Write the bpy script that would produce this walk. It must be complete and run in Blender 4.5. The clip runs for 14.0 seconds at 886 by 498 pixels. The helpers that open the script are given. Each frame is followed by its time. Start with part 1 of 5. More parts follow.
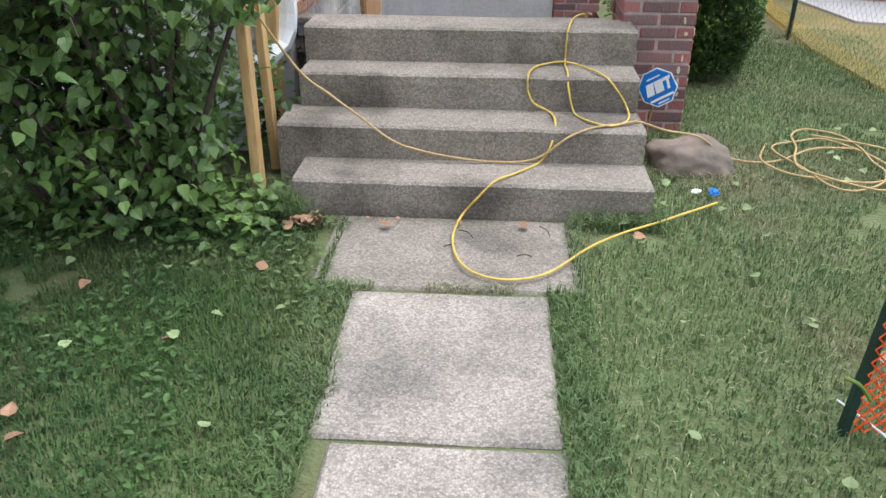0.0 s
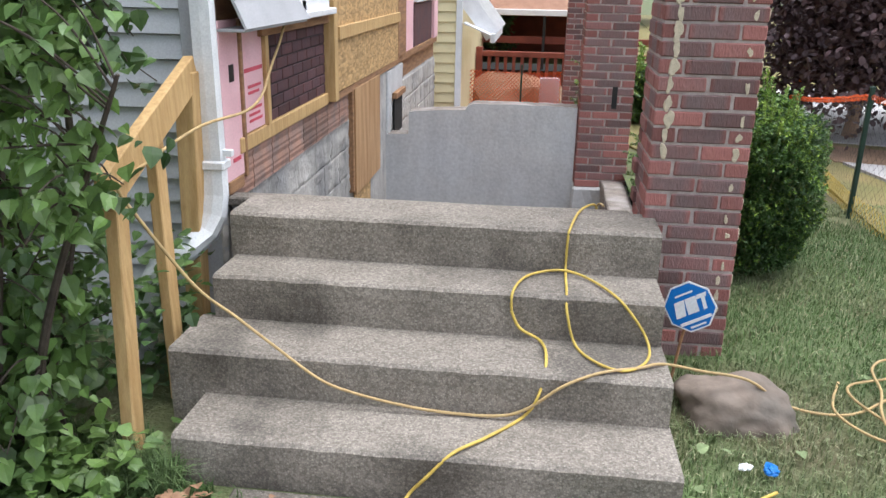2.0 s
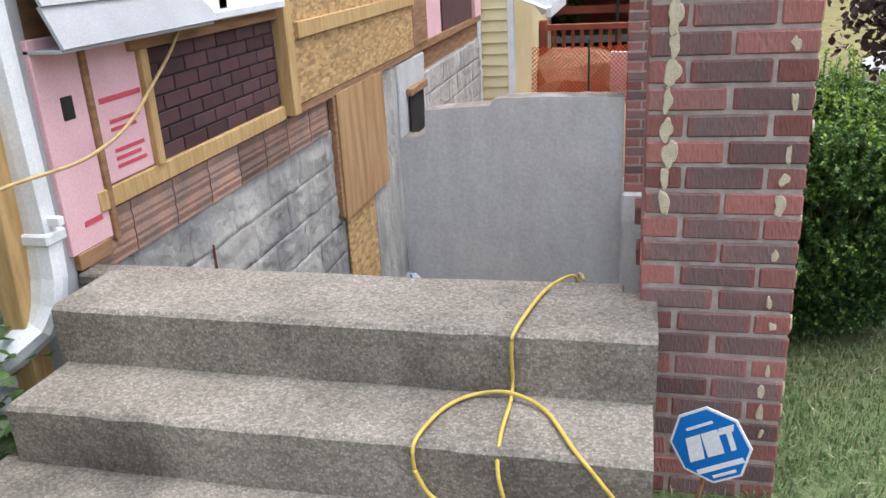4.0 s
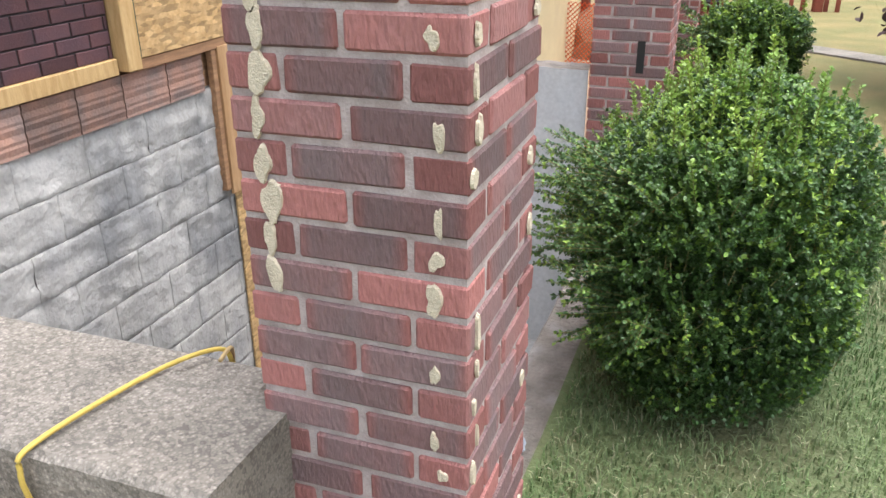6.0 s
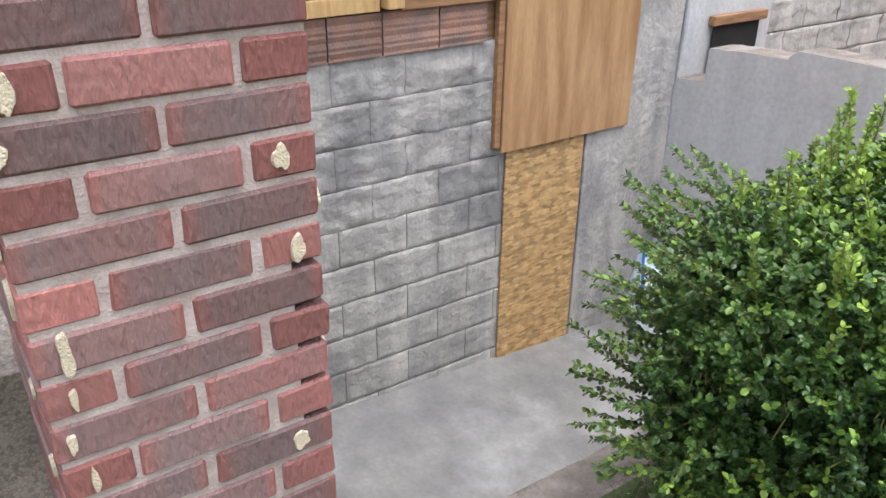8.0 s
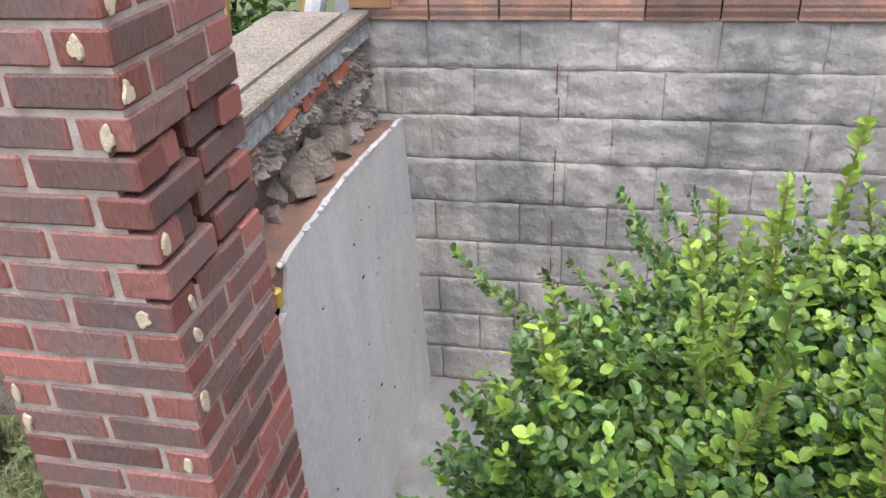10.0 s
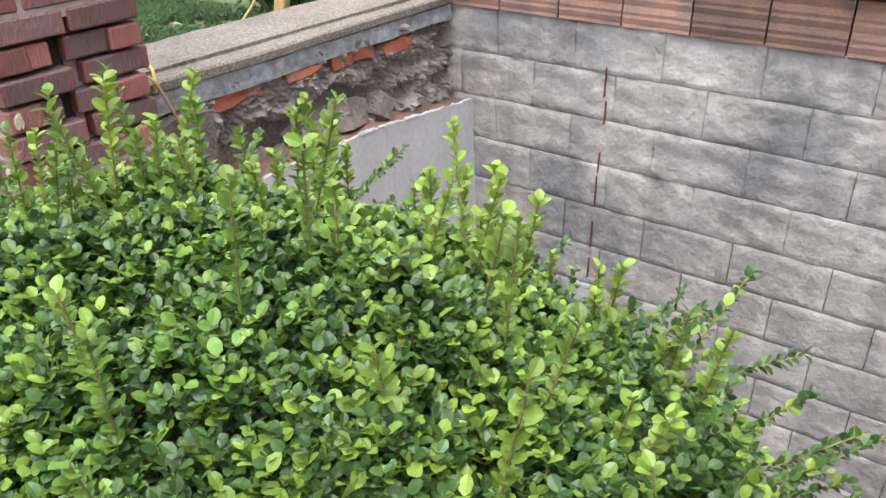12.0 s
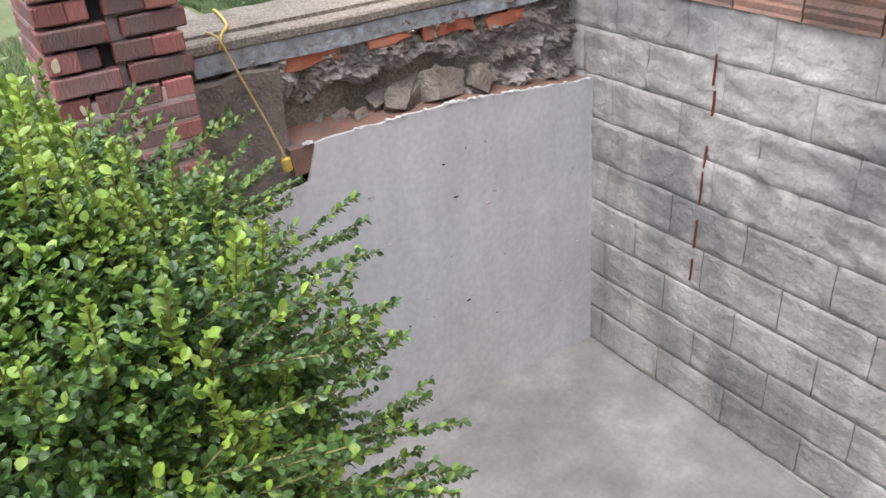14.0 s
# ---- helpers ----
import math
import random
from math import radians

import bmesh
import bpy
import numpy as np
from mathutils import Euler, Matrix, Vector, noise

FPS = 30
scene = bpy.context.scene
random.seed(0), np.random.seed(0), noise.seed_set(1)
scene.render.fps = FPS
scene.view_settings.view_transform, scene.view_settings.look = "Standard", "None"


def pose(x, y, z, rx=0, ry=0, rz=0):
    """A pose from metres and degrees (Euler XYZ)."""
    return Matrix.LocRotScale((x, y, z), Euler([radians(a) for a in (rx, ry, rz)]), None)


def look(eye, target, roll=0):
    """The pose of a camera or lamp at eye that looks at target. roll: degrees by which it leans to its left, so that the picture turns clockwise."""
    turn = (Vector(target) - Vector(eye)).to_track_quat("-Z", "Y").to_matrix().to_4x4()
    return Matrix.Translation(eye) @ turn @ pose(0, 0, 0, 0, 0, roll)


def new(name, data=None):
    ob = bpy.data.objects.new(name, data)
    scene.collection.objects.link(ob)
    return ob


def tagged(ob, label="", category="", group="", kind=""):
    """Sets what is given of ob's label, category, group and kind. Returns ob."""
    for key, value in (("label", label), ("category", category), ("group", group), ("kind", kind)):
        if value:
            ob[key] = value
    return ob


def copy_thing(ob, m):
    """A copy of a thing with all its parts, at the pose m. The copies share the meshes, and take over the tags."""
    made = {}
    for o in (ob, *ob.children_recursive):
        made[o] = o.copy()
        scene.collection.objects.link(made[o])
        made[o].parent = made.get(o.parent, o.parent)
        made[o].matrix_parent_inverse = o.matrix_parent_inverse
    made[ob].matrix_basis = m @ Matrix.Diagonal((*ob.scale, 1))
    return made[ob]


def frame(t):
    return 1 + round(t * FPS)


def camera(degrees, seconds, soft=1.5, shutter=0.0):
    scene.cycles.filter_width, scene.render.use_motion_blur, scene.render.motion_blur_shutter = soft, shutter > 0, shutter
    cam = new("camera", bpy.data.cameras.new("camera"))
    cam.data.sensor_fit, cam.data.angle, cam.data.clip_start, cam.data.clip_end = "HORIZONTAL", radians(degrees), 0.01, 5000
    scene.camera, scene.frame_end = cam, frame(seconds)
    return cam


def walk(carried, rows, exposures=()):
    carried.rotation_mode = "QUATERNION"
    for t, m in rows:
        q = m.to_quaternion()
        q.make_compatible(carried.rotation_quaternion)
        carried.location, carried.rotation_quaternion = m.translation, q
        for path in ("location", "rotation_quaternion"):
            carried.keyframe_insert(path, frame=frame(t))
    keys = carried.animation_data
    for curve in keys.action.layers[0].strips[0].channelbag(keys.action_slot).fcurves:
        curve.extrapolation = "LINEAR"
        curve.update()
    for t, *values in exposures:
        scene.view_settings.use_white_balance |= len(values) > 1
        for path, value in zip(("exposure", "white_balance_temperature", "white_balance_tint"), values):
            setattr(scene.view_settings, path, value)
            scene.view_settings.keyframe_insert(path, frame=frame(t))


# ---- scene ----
cam = camera(57.5, 14.0)
PATH = [
    (0, (-1.155, -4.814, 1.705), (-1.262, -3.045, 0.778), 0.3),
    (0.5, (-1.109, -4.579, 1.704), (-1.252, -2.763, 0.877), 1.4),
    (1, (-1.095, -4.21, 1.661), (-1.261, -2.341, 0.967), -0.9),
    (1.5, (-1.029, -3.853, 1.707), (-1.217, -1.988, 1.01), -1.0),
    (2, (-0.906, -3.539, 1.714), (-1.119, -1.657, 1.072), 1.2),
    (2.5, (-0.876, -3.148, 1.705), (-1.049, -1.252, 1.093), 0.7),
    (3, (-0.812, -2.866, 1.692), (-0.914, -0.963, 1.086), -0.8),
    (3.2, (-0.748, -2.739, 1.711), (-0.925, -0.85, 1.077), -1.2),
    (5.3, (0.106, -1.567, 1.692), (-0.451, 0.197, 0.932), -4.0),
    (5.5, (0.181, -1.475, 1.673), (-0.366, 0.277, 0.88), -3.3),
    (6, (0.379, -1.119, 1.634), (-0.256, 0.596, 0.823), -0.5),
    (6.5, (0.602, -0.851, 1.624), (-0.335, 0.723, 0.821), -3.8),
    (7, (0.852, -0.613, 1.617), (-0.395, 0.701, 0.768), -4.8),
    (7.2, (0.916, -0.517, 1.606), (-0.357, 0.774, 0.762), -3.6),
    (9.3, (1.085, 0.735, 1.51), (-0.625, 0.9, 0.498), -0.4),
    (9.5, (1.071, 0.84, 1.512), (-0.658, 0.885, 0.507), -1.7),
    (10, (1.126, 1.195, 1.463), (-0.585, 0.812, 0.501), -2.7),
    (10.5, (1.135, 1.48, 1.506), (-0.486, 0.864, 0.509), -2.4),
    (11, (1.0, 1.766, 1.485), (-0.539, 1.064, 0.419), 0.7),
    (11.5, (0.956, 2.038, 1.496), (-0.545, 1.165, 0.504), -1.7),
    (11.8, (0.959, 2.288, 1.483), (-0.507, 1.345, 0.502), 0.2),
    (12, (0.94, 2.415, 1.467), (-0.49, 1.392, 0.514), -0.7),
    (12.5, (0.791, 2.612, 1.435), (-0.596, 1.568, 0.442), 0.7),
    (13, (0.633, 2.742, 1.457), (-0.643, 1.587, 0.438), -1.2),
    (13.5, (0.455, 2.935, 1.435), (-0.651, 1.594, 0.446), -0.8),
    (14, (0.311, 3.038, 1.447), (-0.615, 1.567, 0.457), -3.6),
]
walk(cam, [(t, look(eye, target, roll)) for t, eye, target, roll in PATH], [(0, 1.3, 6050, 10), (3.2, 1.4, 6050, 10), (5.4, 1.48, 6100, 10), (6, 1.8, 6150, 10), (6.5, 1.8, 6150, 10), (7, 1.6, 6100, 10), (9.3, 1.55, 6200, 12), (11.5, 1.7, 6250, 12), (14, 1.68, 6250, 12)])

# ---- world and light: bright overcast day ----
world = bpy.data.worlds.new("overcast_sky")
scene.world = world
world.use_nodes = True
wn = world.node_tree
sky = wn.nodes.new("ShaderNodeTexSky")
sky.sky_type, sky.sun_disc = "NISHITA", False
sky.sun_elevation, sky.sun_rotation = radians(75), radians(75)
sky.air_density, sky.dust_density, sky.ozone_density = 1.0, 4.0, 1.0
soft_white = wn.nodes.new("ShaderNodeHueSaturation")
soft_white.inputs["Saturation"].default_value = 0.35
wn.links.new(sky.outputs[0], soft_white.inputs["Color"])
wn.links.new(soft_white.outputs[0], wn.nodes["Background"].inputs["Color"])
wn.nodes["Background"].inputs["Strength"].default_value = 0.15
sun_data = bpy.data.lights.new("sun", "SUN")
sun_data.energy, sun_data.angle, sun_data.color = 0.5, radians(60), (1.0, 0.97, 0.92)
sun = new("sun", sun_data)
sun.matrix_world = look((0, 0, 20), (-3.0, -1.0, 4.0))

# ---- materials ----


def mat(name, a, b, scale=6.0, rough=0.85, bump=0.3, fine=120.0, c=None, csize=1.2, rand=0.0, island=False, stretch=(1, 1, 1),
        metal=0.0, spec=0.3, contrast=(0.35, 0.65), bdist=0.004, trans=0.0, shift=True):
    """Two colours mixed by noise, a third in large stains, fine grain relief, variation per object or per island."""
    m = bpy.data.materials.new(name)
    m.use_nodes = True
    nt = m.node_tree
    N, L = nt.nodes, nt.links
    p = N["Principled BSDF"]
    co = N.new("ShaderNodeTexCoord")
    mp = N.new("ShaderNodeMapping")
    mp.inputs["Scale"].default_value = stretch
    L.new(co.outputs["Object"], mp.inputs[0])
    if rand and shift:
        oi = N.new("ShaderNodeObjectInfo")
        add = N.new("ShaderNodeVectorMath")
        add.operation = "MULTIPLY_ADD"
        comb = N.new("ShaderNodeCombineXYZ")
        for i in range(3):
            L.new(oi.outputs["Random"], comb.inputs[i])
        add.inputs[1].default_value = (37, 53, 71)
        L.new(comb.outputs[0], add.inputs[0])
        L.new(co.outputs["Object"], add.inputs[2])
        L.new(add.outputs[0], mp.inputs[0])
    def noise_tex(s, detail=6.0):
        n = N.new("ShaderNodeTexNoise")
        n.inputs["Scale"].default_value, n.inputs["Detail"].default_value = s, detail
        L.new(mp.outputs[0], n.inputs["Vector"])
        return n
    n1 = noise_tex(scale)
    ramp = N.new("ShaderNodeMapRange")
    ramp.inputs[1].default_value, ramp.inputs[2].default_value = contrast
    L.new(n1.outputs[0], ramp.inputs[0])
    mix = N.new("ShaderNodeMix")
    mix.data_type = "RGBA"
    mix.inputs[6].default_value, mix.inputs[7].default_value = (*a, 1), (*b, 1)
    L.new(ramp.outputs[0], mix.inputs[0])
    col = mix.outputs[2]
    if c:
        n3 = noise_tex(csize, 8.0)
        r3 = N.new("ShaderNodeMapRange")
        r3.inputs[1].default_value, r3.inputs[2].default_value = 0.48, 0.66
        L.new(n3.outputs[0], r3.inputs[0])
        m3 = N.new("ShaderNodeMix")
        m3.data_type = "RGBA"
        m3.inputs[7].default_value = (*c, 1)
        L.new(r3.outputs[0], m3.inputs[0])
        L.new(col, m3.inputs[6])
        col = m3.outputs[2]
    n2 = noise_tex(fine, 3.0)
    hv = N.new("ShaderNodeHueSaturation")
    fr = N.new("ShaderNodeMapRange")
    fr.inputs[3].default_value, fr.inputs[4].default_value = 0.78, 1.22
    L.new(n2.outputs[0], fr.inputs[0])
    L.new(fr.outputs[0], hv.inputs["Value"])
    L.new(col, hv.inputs["Color"])
    col = hv.outputs[0]
    if rand or island:
        src = N.new("ShaderNodeObjectInfo").outputs["Random"] if not island else N.new("ShaderNodeNewGeometry").outputs["Random Per Island"]
        rr = N.new("ShaderNodeMapRange")
        amount = rand or 0.4
        rr.inputs[3].default_value, rr.inputs[4].default_value = 1 - amount, 1 + amount
        L.new(src, rr.inputs[0])
        h2 = N.new("ShaderNodeHueSaturation")
        L.new(rr.outputs[0], h2.inputs["Value"])
        L.new(col, h2.inputs["Color"])
        col = h2.outputs[0]
    L.new(col, p.inputs["Base Color"])
    p.inputs["Roughness"].default_value, p.inputs["Metallic"].default_value = rough, metal
    p.inputs["Specular IOR Level"].default_value = spec
    if bump:
        bp = N.new("ShaderNodeBump")
        bp.inputs["Strength"].default_value, bp.inputs["Distance"].default_value = bump, bdist
        L.new(n2.outputs[0], bp.inputs["Height"])
        L.new(bp.outputs[0], p.inputs["Normal"])
    if trans:
        tr = N.new("ShaderNodeBsdfTranslucent")
        L.new(col, tr.inputs["Color"])
        ms = N.new("ShaderNodeMixShader")
        ms.inputs[0].default_value = trans
        L.new(p.outputs[0], ms.inputs[1])
        L.new(tr.outputs[0], ms.inputs[2])
        L.new(ms.outputs[0], N["Material Output"].inputs["Surface"])
    return m


def brick_mat(name, dark, red, rand=0.35):
    """Wire-cut brick: dark purple flashing that leaves the ends red, vertical score marks, each brick its own mix."""
    m = mat(name, dark, red, scale=9, rough=0.85, bump=1.0, fine=150, rand=rand, stretch=(1, 1, 0.3), spec=0.2, bdist=0.007)
    nt = m.node_tree
    N, L = nt.nodes, nt.links
    oi = N.new("ShaderNodeObjectInfo")
    rp = N.new("ShaderNodeMapRange")
    rp.inputs[1].default_value, rp.inputs[2].default_value = 0.6, 0.95
    L.new(oi.outputs["Random"], rp.inputs[0])
    gen = N.new("ShaderNodeTexCoord")
    sx = N.new("ShaderNodeSeparateXYZ")
    L.new(gen.outputs["Generated"], sx.inputs[0])
    e1 = N.new("ShaderNodeMath")
    e1.operation = "SUBTRACT"
    e1.inputs[1].default_value = 0.5
    L.new(sx.outputs[0], e1.inputs[0])
    e2 = N.new("ShaderNodeMath")
    e2.operation = "ABSOLUTE"
    L.new(e1.outputs[0], e2.inputs[0])
    e3 = N.new("ShaderNodeMapRange")
    e3.inputs[1].default_value, e3.inputs[2].default_value = 0.36, 0.5
    e3.inputs[4].default_value = 0.8
    L.new(e2.outputs[0], e3.inputs[0])
    mx = N.new("ShaderNodeMath")
    mx.operation = "MAXIMUM"
    L.new(rp.outputs[0], mx.inputs[0])
    L.new(e3.outputs[0], mx.inputs[1])
    mix = next(n for n in N if n.bl_idname == "ShaderNodeMix")
    half = N.new("ShaderNodeMath")
    half.operation = "MULTIPLY_ADD"
    half.inputs[1].default_value = 0.35
    L.new(mix.inputs[0].links[0].from_socket, half.inputs[0])
    L.new(mx.outputs[0], half.inputs[2])
    half.use_clamp = True
    L.new(half.outputs[0], mix.inputs[0])
    return m


def concrete_mat(name, a, b, c, pebble=True):
    """Exposed-aggregate concrete: pale and dark grains over a stained paste."""
    m = mat(name, a, b, scale=3.5, rough=0.92, bump=0.6, fine=140, c=c, csize=2.2, spec=0.2)
    if pebble:
        N, L = m.node_tree.nodes, m.node_tree.links
        p = N["Principled BSDF"]
        co = N.new("ShaderNodeTexCoord")
        v = N.new("ShaderNodeTexVoronoi")
        v.inputs["Scale"].default_value = 115
        L.new(co.outputs["Object"], v.inputs["Vector"])
        r = N.new("ShaderNodeMapRange")
        r.inputs[1].default_value, r.inputs[2].default_value = 0.1, 0.45
        r.inputs[3].default_value, r.inputs[4].default_value = 1.18, 0.8
        L.new(v.outputs["Distance"], r.inputs[0])
        w = N.new("ShaderNodeSeparateColor")
        L.new(v.outputs["Color"], w.inputs[0])
        rw = N.new("ShaderNodeMapRange")
        rw.inputs[3].default_value, rw.inputs[4].default_value = 0.68, 1.24
        L.new(w.outputs[0], rw.inputs[0])
        mu = N.new("ShaderNodeMath")
        mu.operation = "MULTIPLY"
        L.new(r.outputs[0], mu.inputs[0])
        L.new(rw.outputs[0], mu.inputs[1])
        h = N.new("ShaderNodeHueSaturation")
        L.new(mu.outputs[0], h.inputs["Value"])
        L.new(p.inputs["Base Color"].links[0].from_socket, h.inputs["Color"])
        L.new(h.outputs[0], p.inputs["Base Color"])
    return m


M = {}
M["walk"] = concrete_mat("walk_concrete", (0.40, 0.357, 0.312), (0.31, 0.275, 0.237), (0.22, 0.2, 0.175))
M["tread"] = concrete_mat("step_concrete", (0.32, 0.284, 0.242), (0.255, 0.226, 0.19), (0.165, 0.148, 0.126))
M["riser"] = concrete_mat("riser_concrete", (0.34, 0.30, 0.25), (0.25, 0.22, 0.18), (0.14, 0.122, 0.1))
M["brick"] = brick_mat("pillar_brick", (0.195, 0.137, 0.133), (0.285, 0.12, 0.105), 0.32)
M["mortar"] = mat("mortar", (0.46, 0.39, 0.36), (0.33, 0.265, 0.24), scale=20, bump=0.7, fine=200)
M["glue"] = mat("cream_adhesive", (0.66, 0.57, 0.42), (0.53, 0.455, 0.33), scale=40, bump=0.9, fine=300, bdist=0.006)
M["block"] = mat("concrete_block", (0.42, 0.398, 0.366), (0.345, 0.33, 0.308), scale=4, bump=0.8, fine=55, c=(0.235, 0.23, 0.226), csize=2.0, rand=0.06, shift=False, stretch=(1, 1, 0.8))
def weathered(m, coarse, dist, streak):
    """Adds medium relief and dark vertical run-off streaks to a material."""
    N, L = m.node_tree.nodes, m.node_tree.links
    p = N["Principled BSDF"]
    co = N.new("ShaderNodeTexCoord")
    n = N.new("ShaderNodeTexNoise")
    n.inputs["Scale"].default_value, n.inputs["Detail"].default_value = coarse, 5
    L.new(co.outputs["Object"], n.inputs["Vector"])
    bp = N.new("ShaderNodeBump")
    bp.inputs["Strength"].default_value, bp.inputs["Distance"].default_value = 0.8, dist
    L.new(n.outputs[0], bp.inputs["Height"])
    L.new(p.inputs["Normal"].links[0].from_socket, bp.inputs["Normal"])
    L.new(bp.outputs[0], p.inputs["Normal"])
    mp = N.new("ShaderNodeMapping")
    mp.inputs["Scale"].default_value = (7, 7, 1.1)
    L.new(co.outputs["Object"], mp.inputs[0])
    s = N.new("ShaderNodeTexNoise")
    s.inputs["Scale"].default_value, s.inputs["Detail"].default_value = 1.0, 6
    L.new(mp.outputs[0], s.inputs["Vector"])
    r = N.new("ShaderNodeMapRange")
    r.inputs[1].default_value, r.inputs[2].default_value = 0.35, 0.68
    r.inputs[3].default_value, r.inputs[4].default_value = 1 + streak, 1 - streak
    L.new(s.outputs[0], r.inputs[0])
    h = N.new("ShaderNodeHueSaturation")
    L.new(r.outputs[0], h.inputs["Value"])
    L.new(p.inputs["Base Color"].links[0].from_socket, h.inputs["Color"])
    L.new(h.outputs[0], p.inputs["Base Color"])
    return m


weathered(M["block"], 16, 0.022, 0.2)
M["blockjoint"] = mat("block_joint", (0.36, 0.34, 0.32), (0.2, 0.19, 0.18), scale=3, bump=0.4, contrast=(0.45, 0.6))
M["parge"] = mat("grey_parging", (0.52, 0.515, 0.505), (0.455, 0.45, 0.445), scale=2.2, rough=0.75, bump=0.25, fine=35, c=(0.5, 0.51, 0.52), csize=0.9, bdist=0.006)
M["pitfloor"] = mat("pit_floor_concrete", (0.21, 0.205, 0.195), (0.155, 0.152, 0.148), scale=2.5, rough=0.6, bump=0.25, fine=40, c=(0.28, 0.28, 0.275), csize=1.6)
M["rubble"] = mat("broken_concrete", (0.25, 0.215, 0.185), (0.16, 0.135, 0.115), scale=14, bump=1.0, fine=70, bdist=0.012, rand=0.3)
M["rubbleface"] = mat("crumbling_mortar", (0.27, 0.235, 0.205), (0.17, 0.145, 0.125), scale=9, bump=1.0, fine=60, bdist=0.012, c=(0.33, 0.3, 0.28), csize=5)
M["rubblered"] = mat("red_clay", (0.42, 0.12, 0.06), (0.34, 0.15, 0.1), scale=10, bump=0.6, rand=0.15)
M["rust"] = mat("rust_stain", (0.2, 0.07, 0.045), (0.13, 0.05, 0.04), scale=30)
M["tile"] = mat("scored_clay_tile", (0.32, 0.18, 0.13), (0.19, 0.135, 0.115), scale=7, bump=0.9, rand=0.35, fine=80)
weathered(M["parge"], 9, 0.006, 0.06)
weathered(M["pitfloor"], 3, 0.01, 0.12)
M["siding"] = mat("white_vinyl_siding", (0.55, 0.56, 0.57), (0.5, 0.51, 0.52), scale=2, rough=0.5, bump=0.05)
M["yellow"] = mat("yellow_siding", (0.72, 0.63, 0.38), (0.66, 0.57, 0.34), scale=3, rough=0.5, bump=0.05)
M["white"] = mat("white_paint", (0.78, 0.79, 0.8), (0.7, 0.71, 0.72), scale=8, rough=0.4, bump=0.05, spec=0.5)
M["greytrim"] = mat("grey_metal_trim", (0.42, 0.42, 0.43), (0.36, 0.36, 0.37), scale=4, rough=0.45, bump=0.05)
M["pink"] = mat("pink_foam_board", (0.78, 0.5, 0.52), (0.72, 0.43, 0.46), scale=5, rough=0.7, bump=0.1)
M["print"] = mat("red_print", (0.6, 0.1, 0.14), (0.5, 0.08, 0.1), scale=30, bump=0.0)
M["lumber"] = mat("new_lumber", (0.55, 0.37, 0.17), (0.43, 0.27, 0.11), scale=7, rough=0.65, bump=0.25, fine=60, stretch=(6, 6, 0.7))
M["oldwood"] = mat("weathered_wood", (0.36, 0.2, 0.1), (0.22, 0.12, 0.065), scale=6, bump=0.4, fine=70, stretch=(6, 0.7, 6))
M["osb"] = mat("osb_panel", (0.52, 0.34, 0.16), (0.42, 0.26, 0.11), scale=20, rough=0.75, bump=0.4, fine=60)


def chips(m):
    """Wood strands of differing tone, pressed flat."""
    N, L = m.node_tree.nodes, m.node_tree.links
    p = N["Principled BSDF"]
    co = N.new("ShaderNodeTexCoord")
    mp = N.new("ShaderNodeMapping")
    mp.inputs["Rotation"].default_value = (0.6, 0, 0)
    mp.inputs["Scale"].default_value = (1, 0.45, 1.4)
    L.new(co.outputs["Object"], mp.inputs[0])
    v = N.new("ShaderNodeTexVoronoi")
    v.inputs["Scale"].default_value = 42
    L.new(mp.outputs[0], v.inputs["Vector"])
    w = N.new("ShaderNodeSeparateColor")
    L.new(v.outputs["Color"], w.inputs[0])
    r = N.new("ShaderNodeMapRange")
    r.inputs[3].default_value, r.inputs[4].default_value = 0.6, 1.25
    L.new(w.outputs[0], r.inputs[0])
    h = N.new("ShaderNodeHueSaturation")
    L.new(r.outputs[0], h.inputs["Value"])
    L.new(p.inputs["Base Color"].links[0].from_socket, h.inputs["Color"])
    L.new(h.outputs[0], p.inputs["Base Color"])


chips(M["osb"])
M["ply"] = mat("plywood", (0.46, 0.285, 0.145), (0.31, 0.17, 0.075), scale=4, rough=0.65, bump=0.2, fine=50, stretch=(1, 3, 0.4))
M["faux"] = mat("old_brick_sheathing", (0.1, 0.045, 0.045), (0.075, 0.04, 0.045), scale=6, bump=0.4, rand=0.3, rough=0.75)
M["fauxgap"] = mat("sheathing_joint", (0.05, 0.04, 0.04), (0.035, 0.03, 0.03), scale=10)
M["glass"] = mat("window_glass", (0.2, 0.24, 0.28), (0.16, 0.2, 0.24), scale=2, rough=0.05, bump=0.0, spec=0.6)
# near-black: shade of hollows put in as colour, also small dark wall marks
M["dark"] = mat("hollow_shade_and_marks", (0.03, 0.028, 0.025), (0.02, 0.02, 0.02), scale=4)
M["cord"] = mat("yellow_cord", (0.62, 0.45, 0.1), (0.5, 0.36, 0.08), scale=30, rough=0.5, bump=0.1)
M["cordold"] = mat("tan_cord", (0.5, 0.36, 0.17), (0.4, 0.28, 0.13), scale=30, rough=0.6, bump=0.1)
M["blue"] = mat("sign_blue", (0.01, 0.16, 0.5), (0.01, 0.14, 0.46), scale=5, rough=0.35, bump=0.0)
M["rock"] = mat("field_stone", (0.26, 0.21, 0.17), (0.19, 0.15, 0.12), scale=6, bump=0.7, fine=40, c=(0.14, 0.12, 0.1), csize=5)
M["soil"] = mat("lawn_soil", (0.13, 0.16, 0.07), (0.1, 0.125, 0.05), scale=3, bump=0.8, fine=60, c=(0.13, 0.11, 0.06), csize=0.9, bdist=0.02)
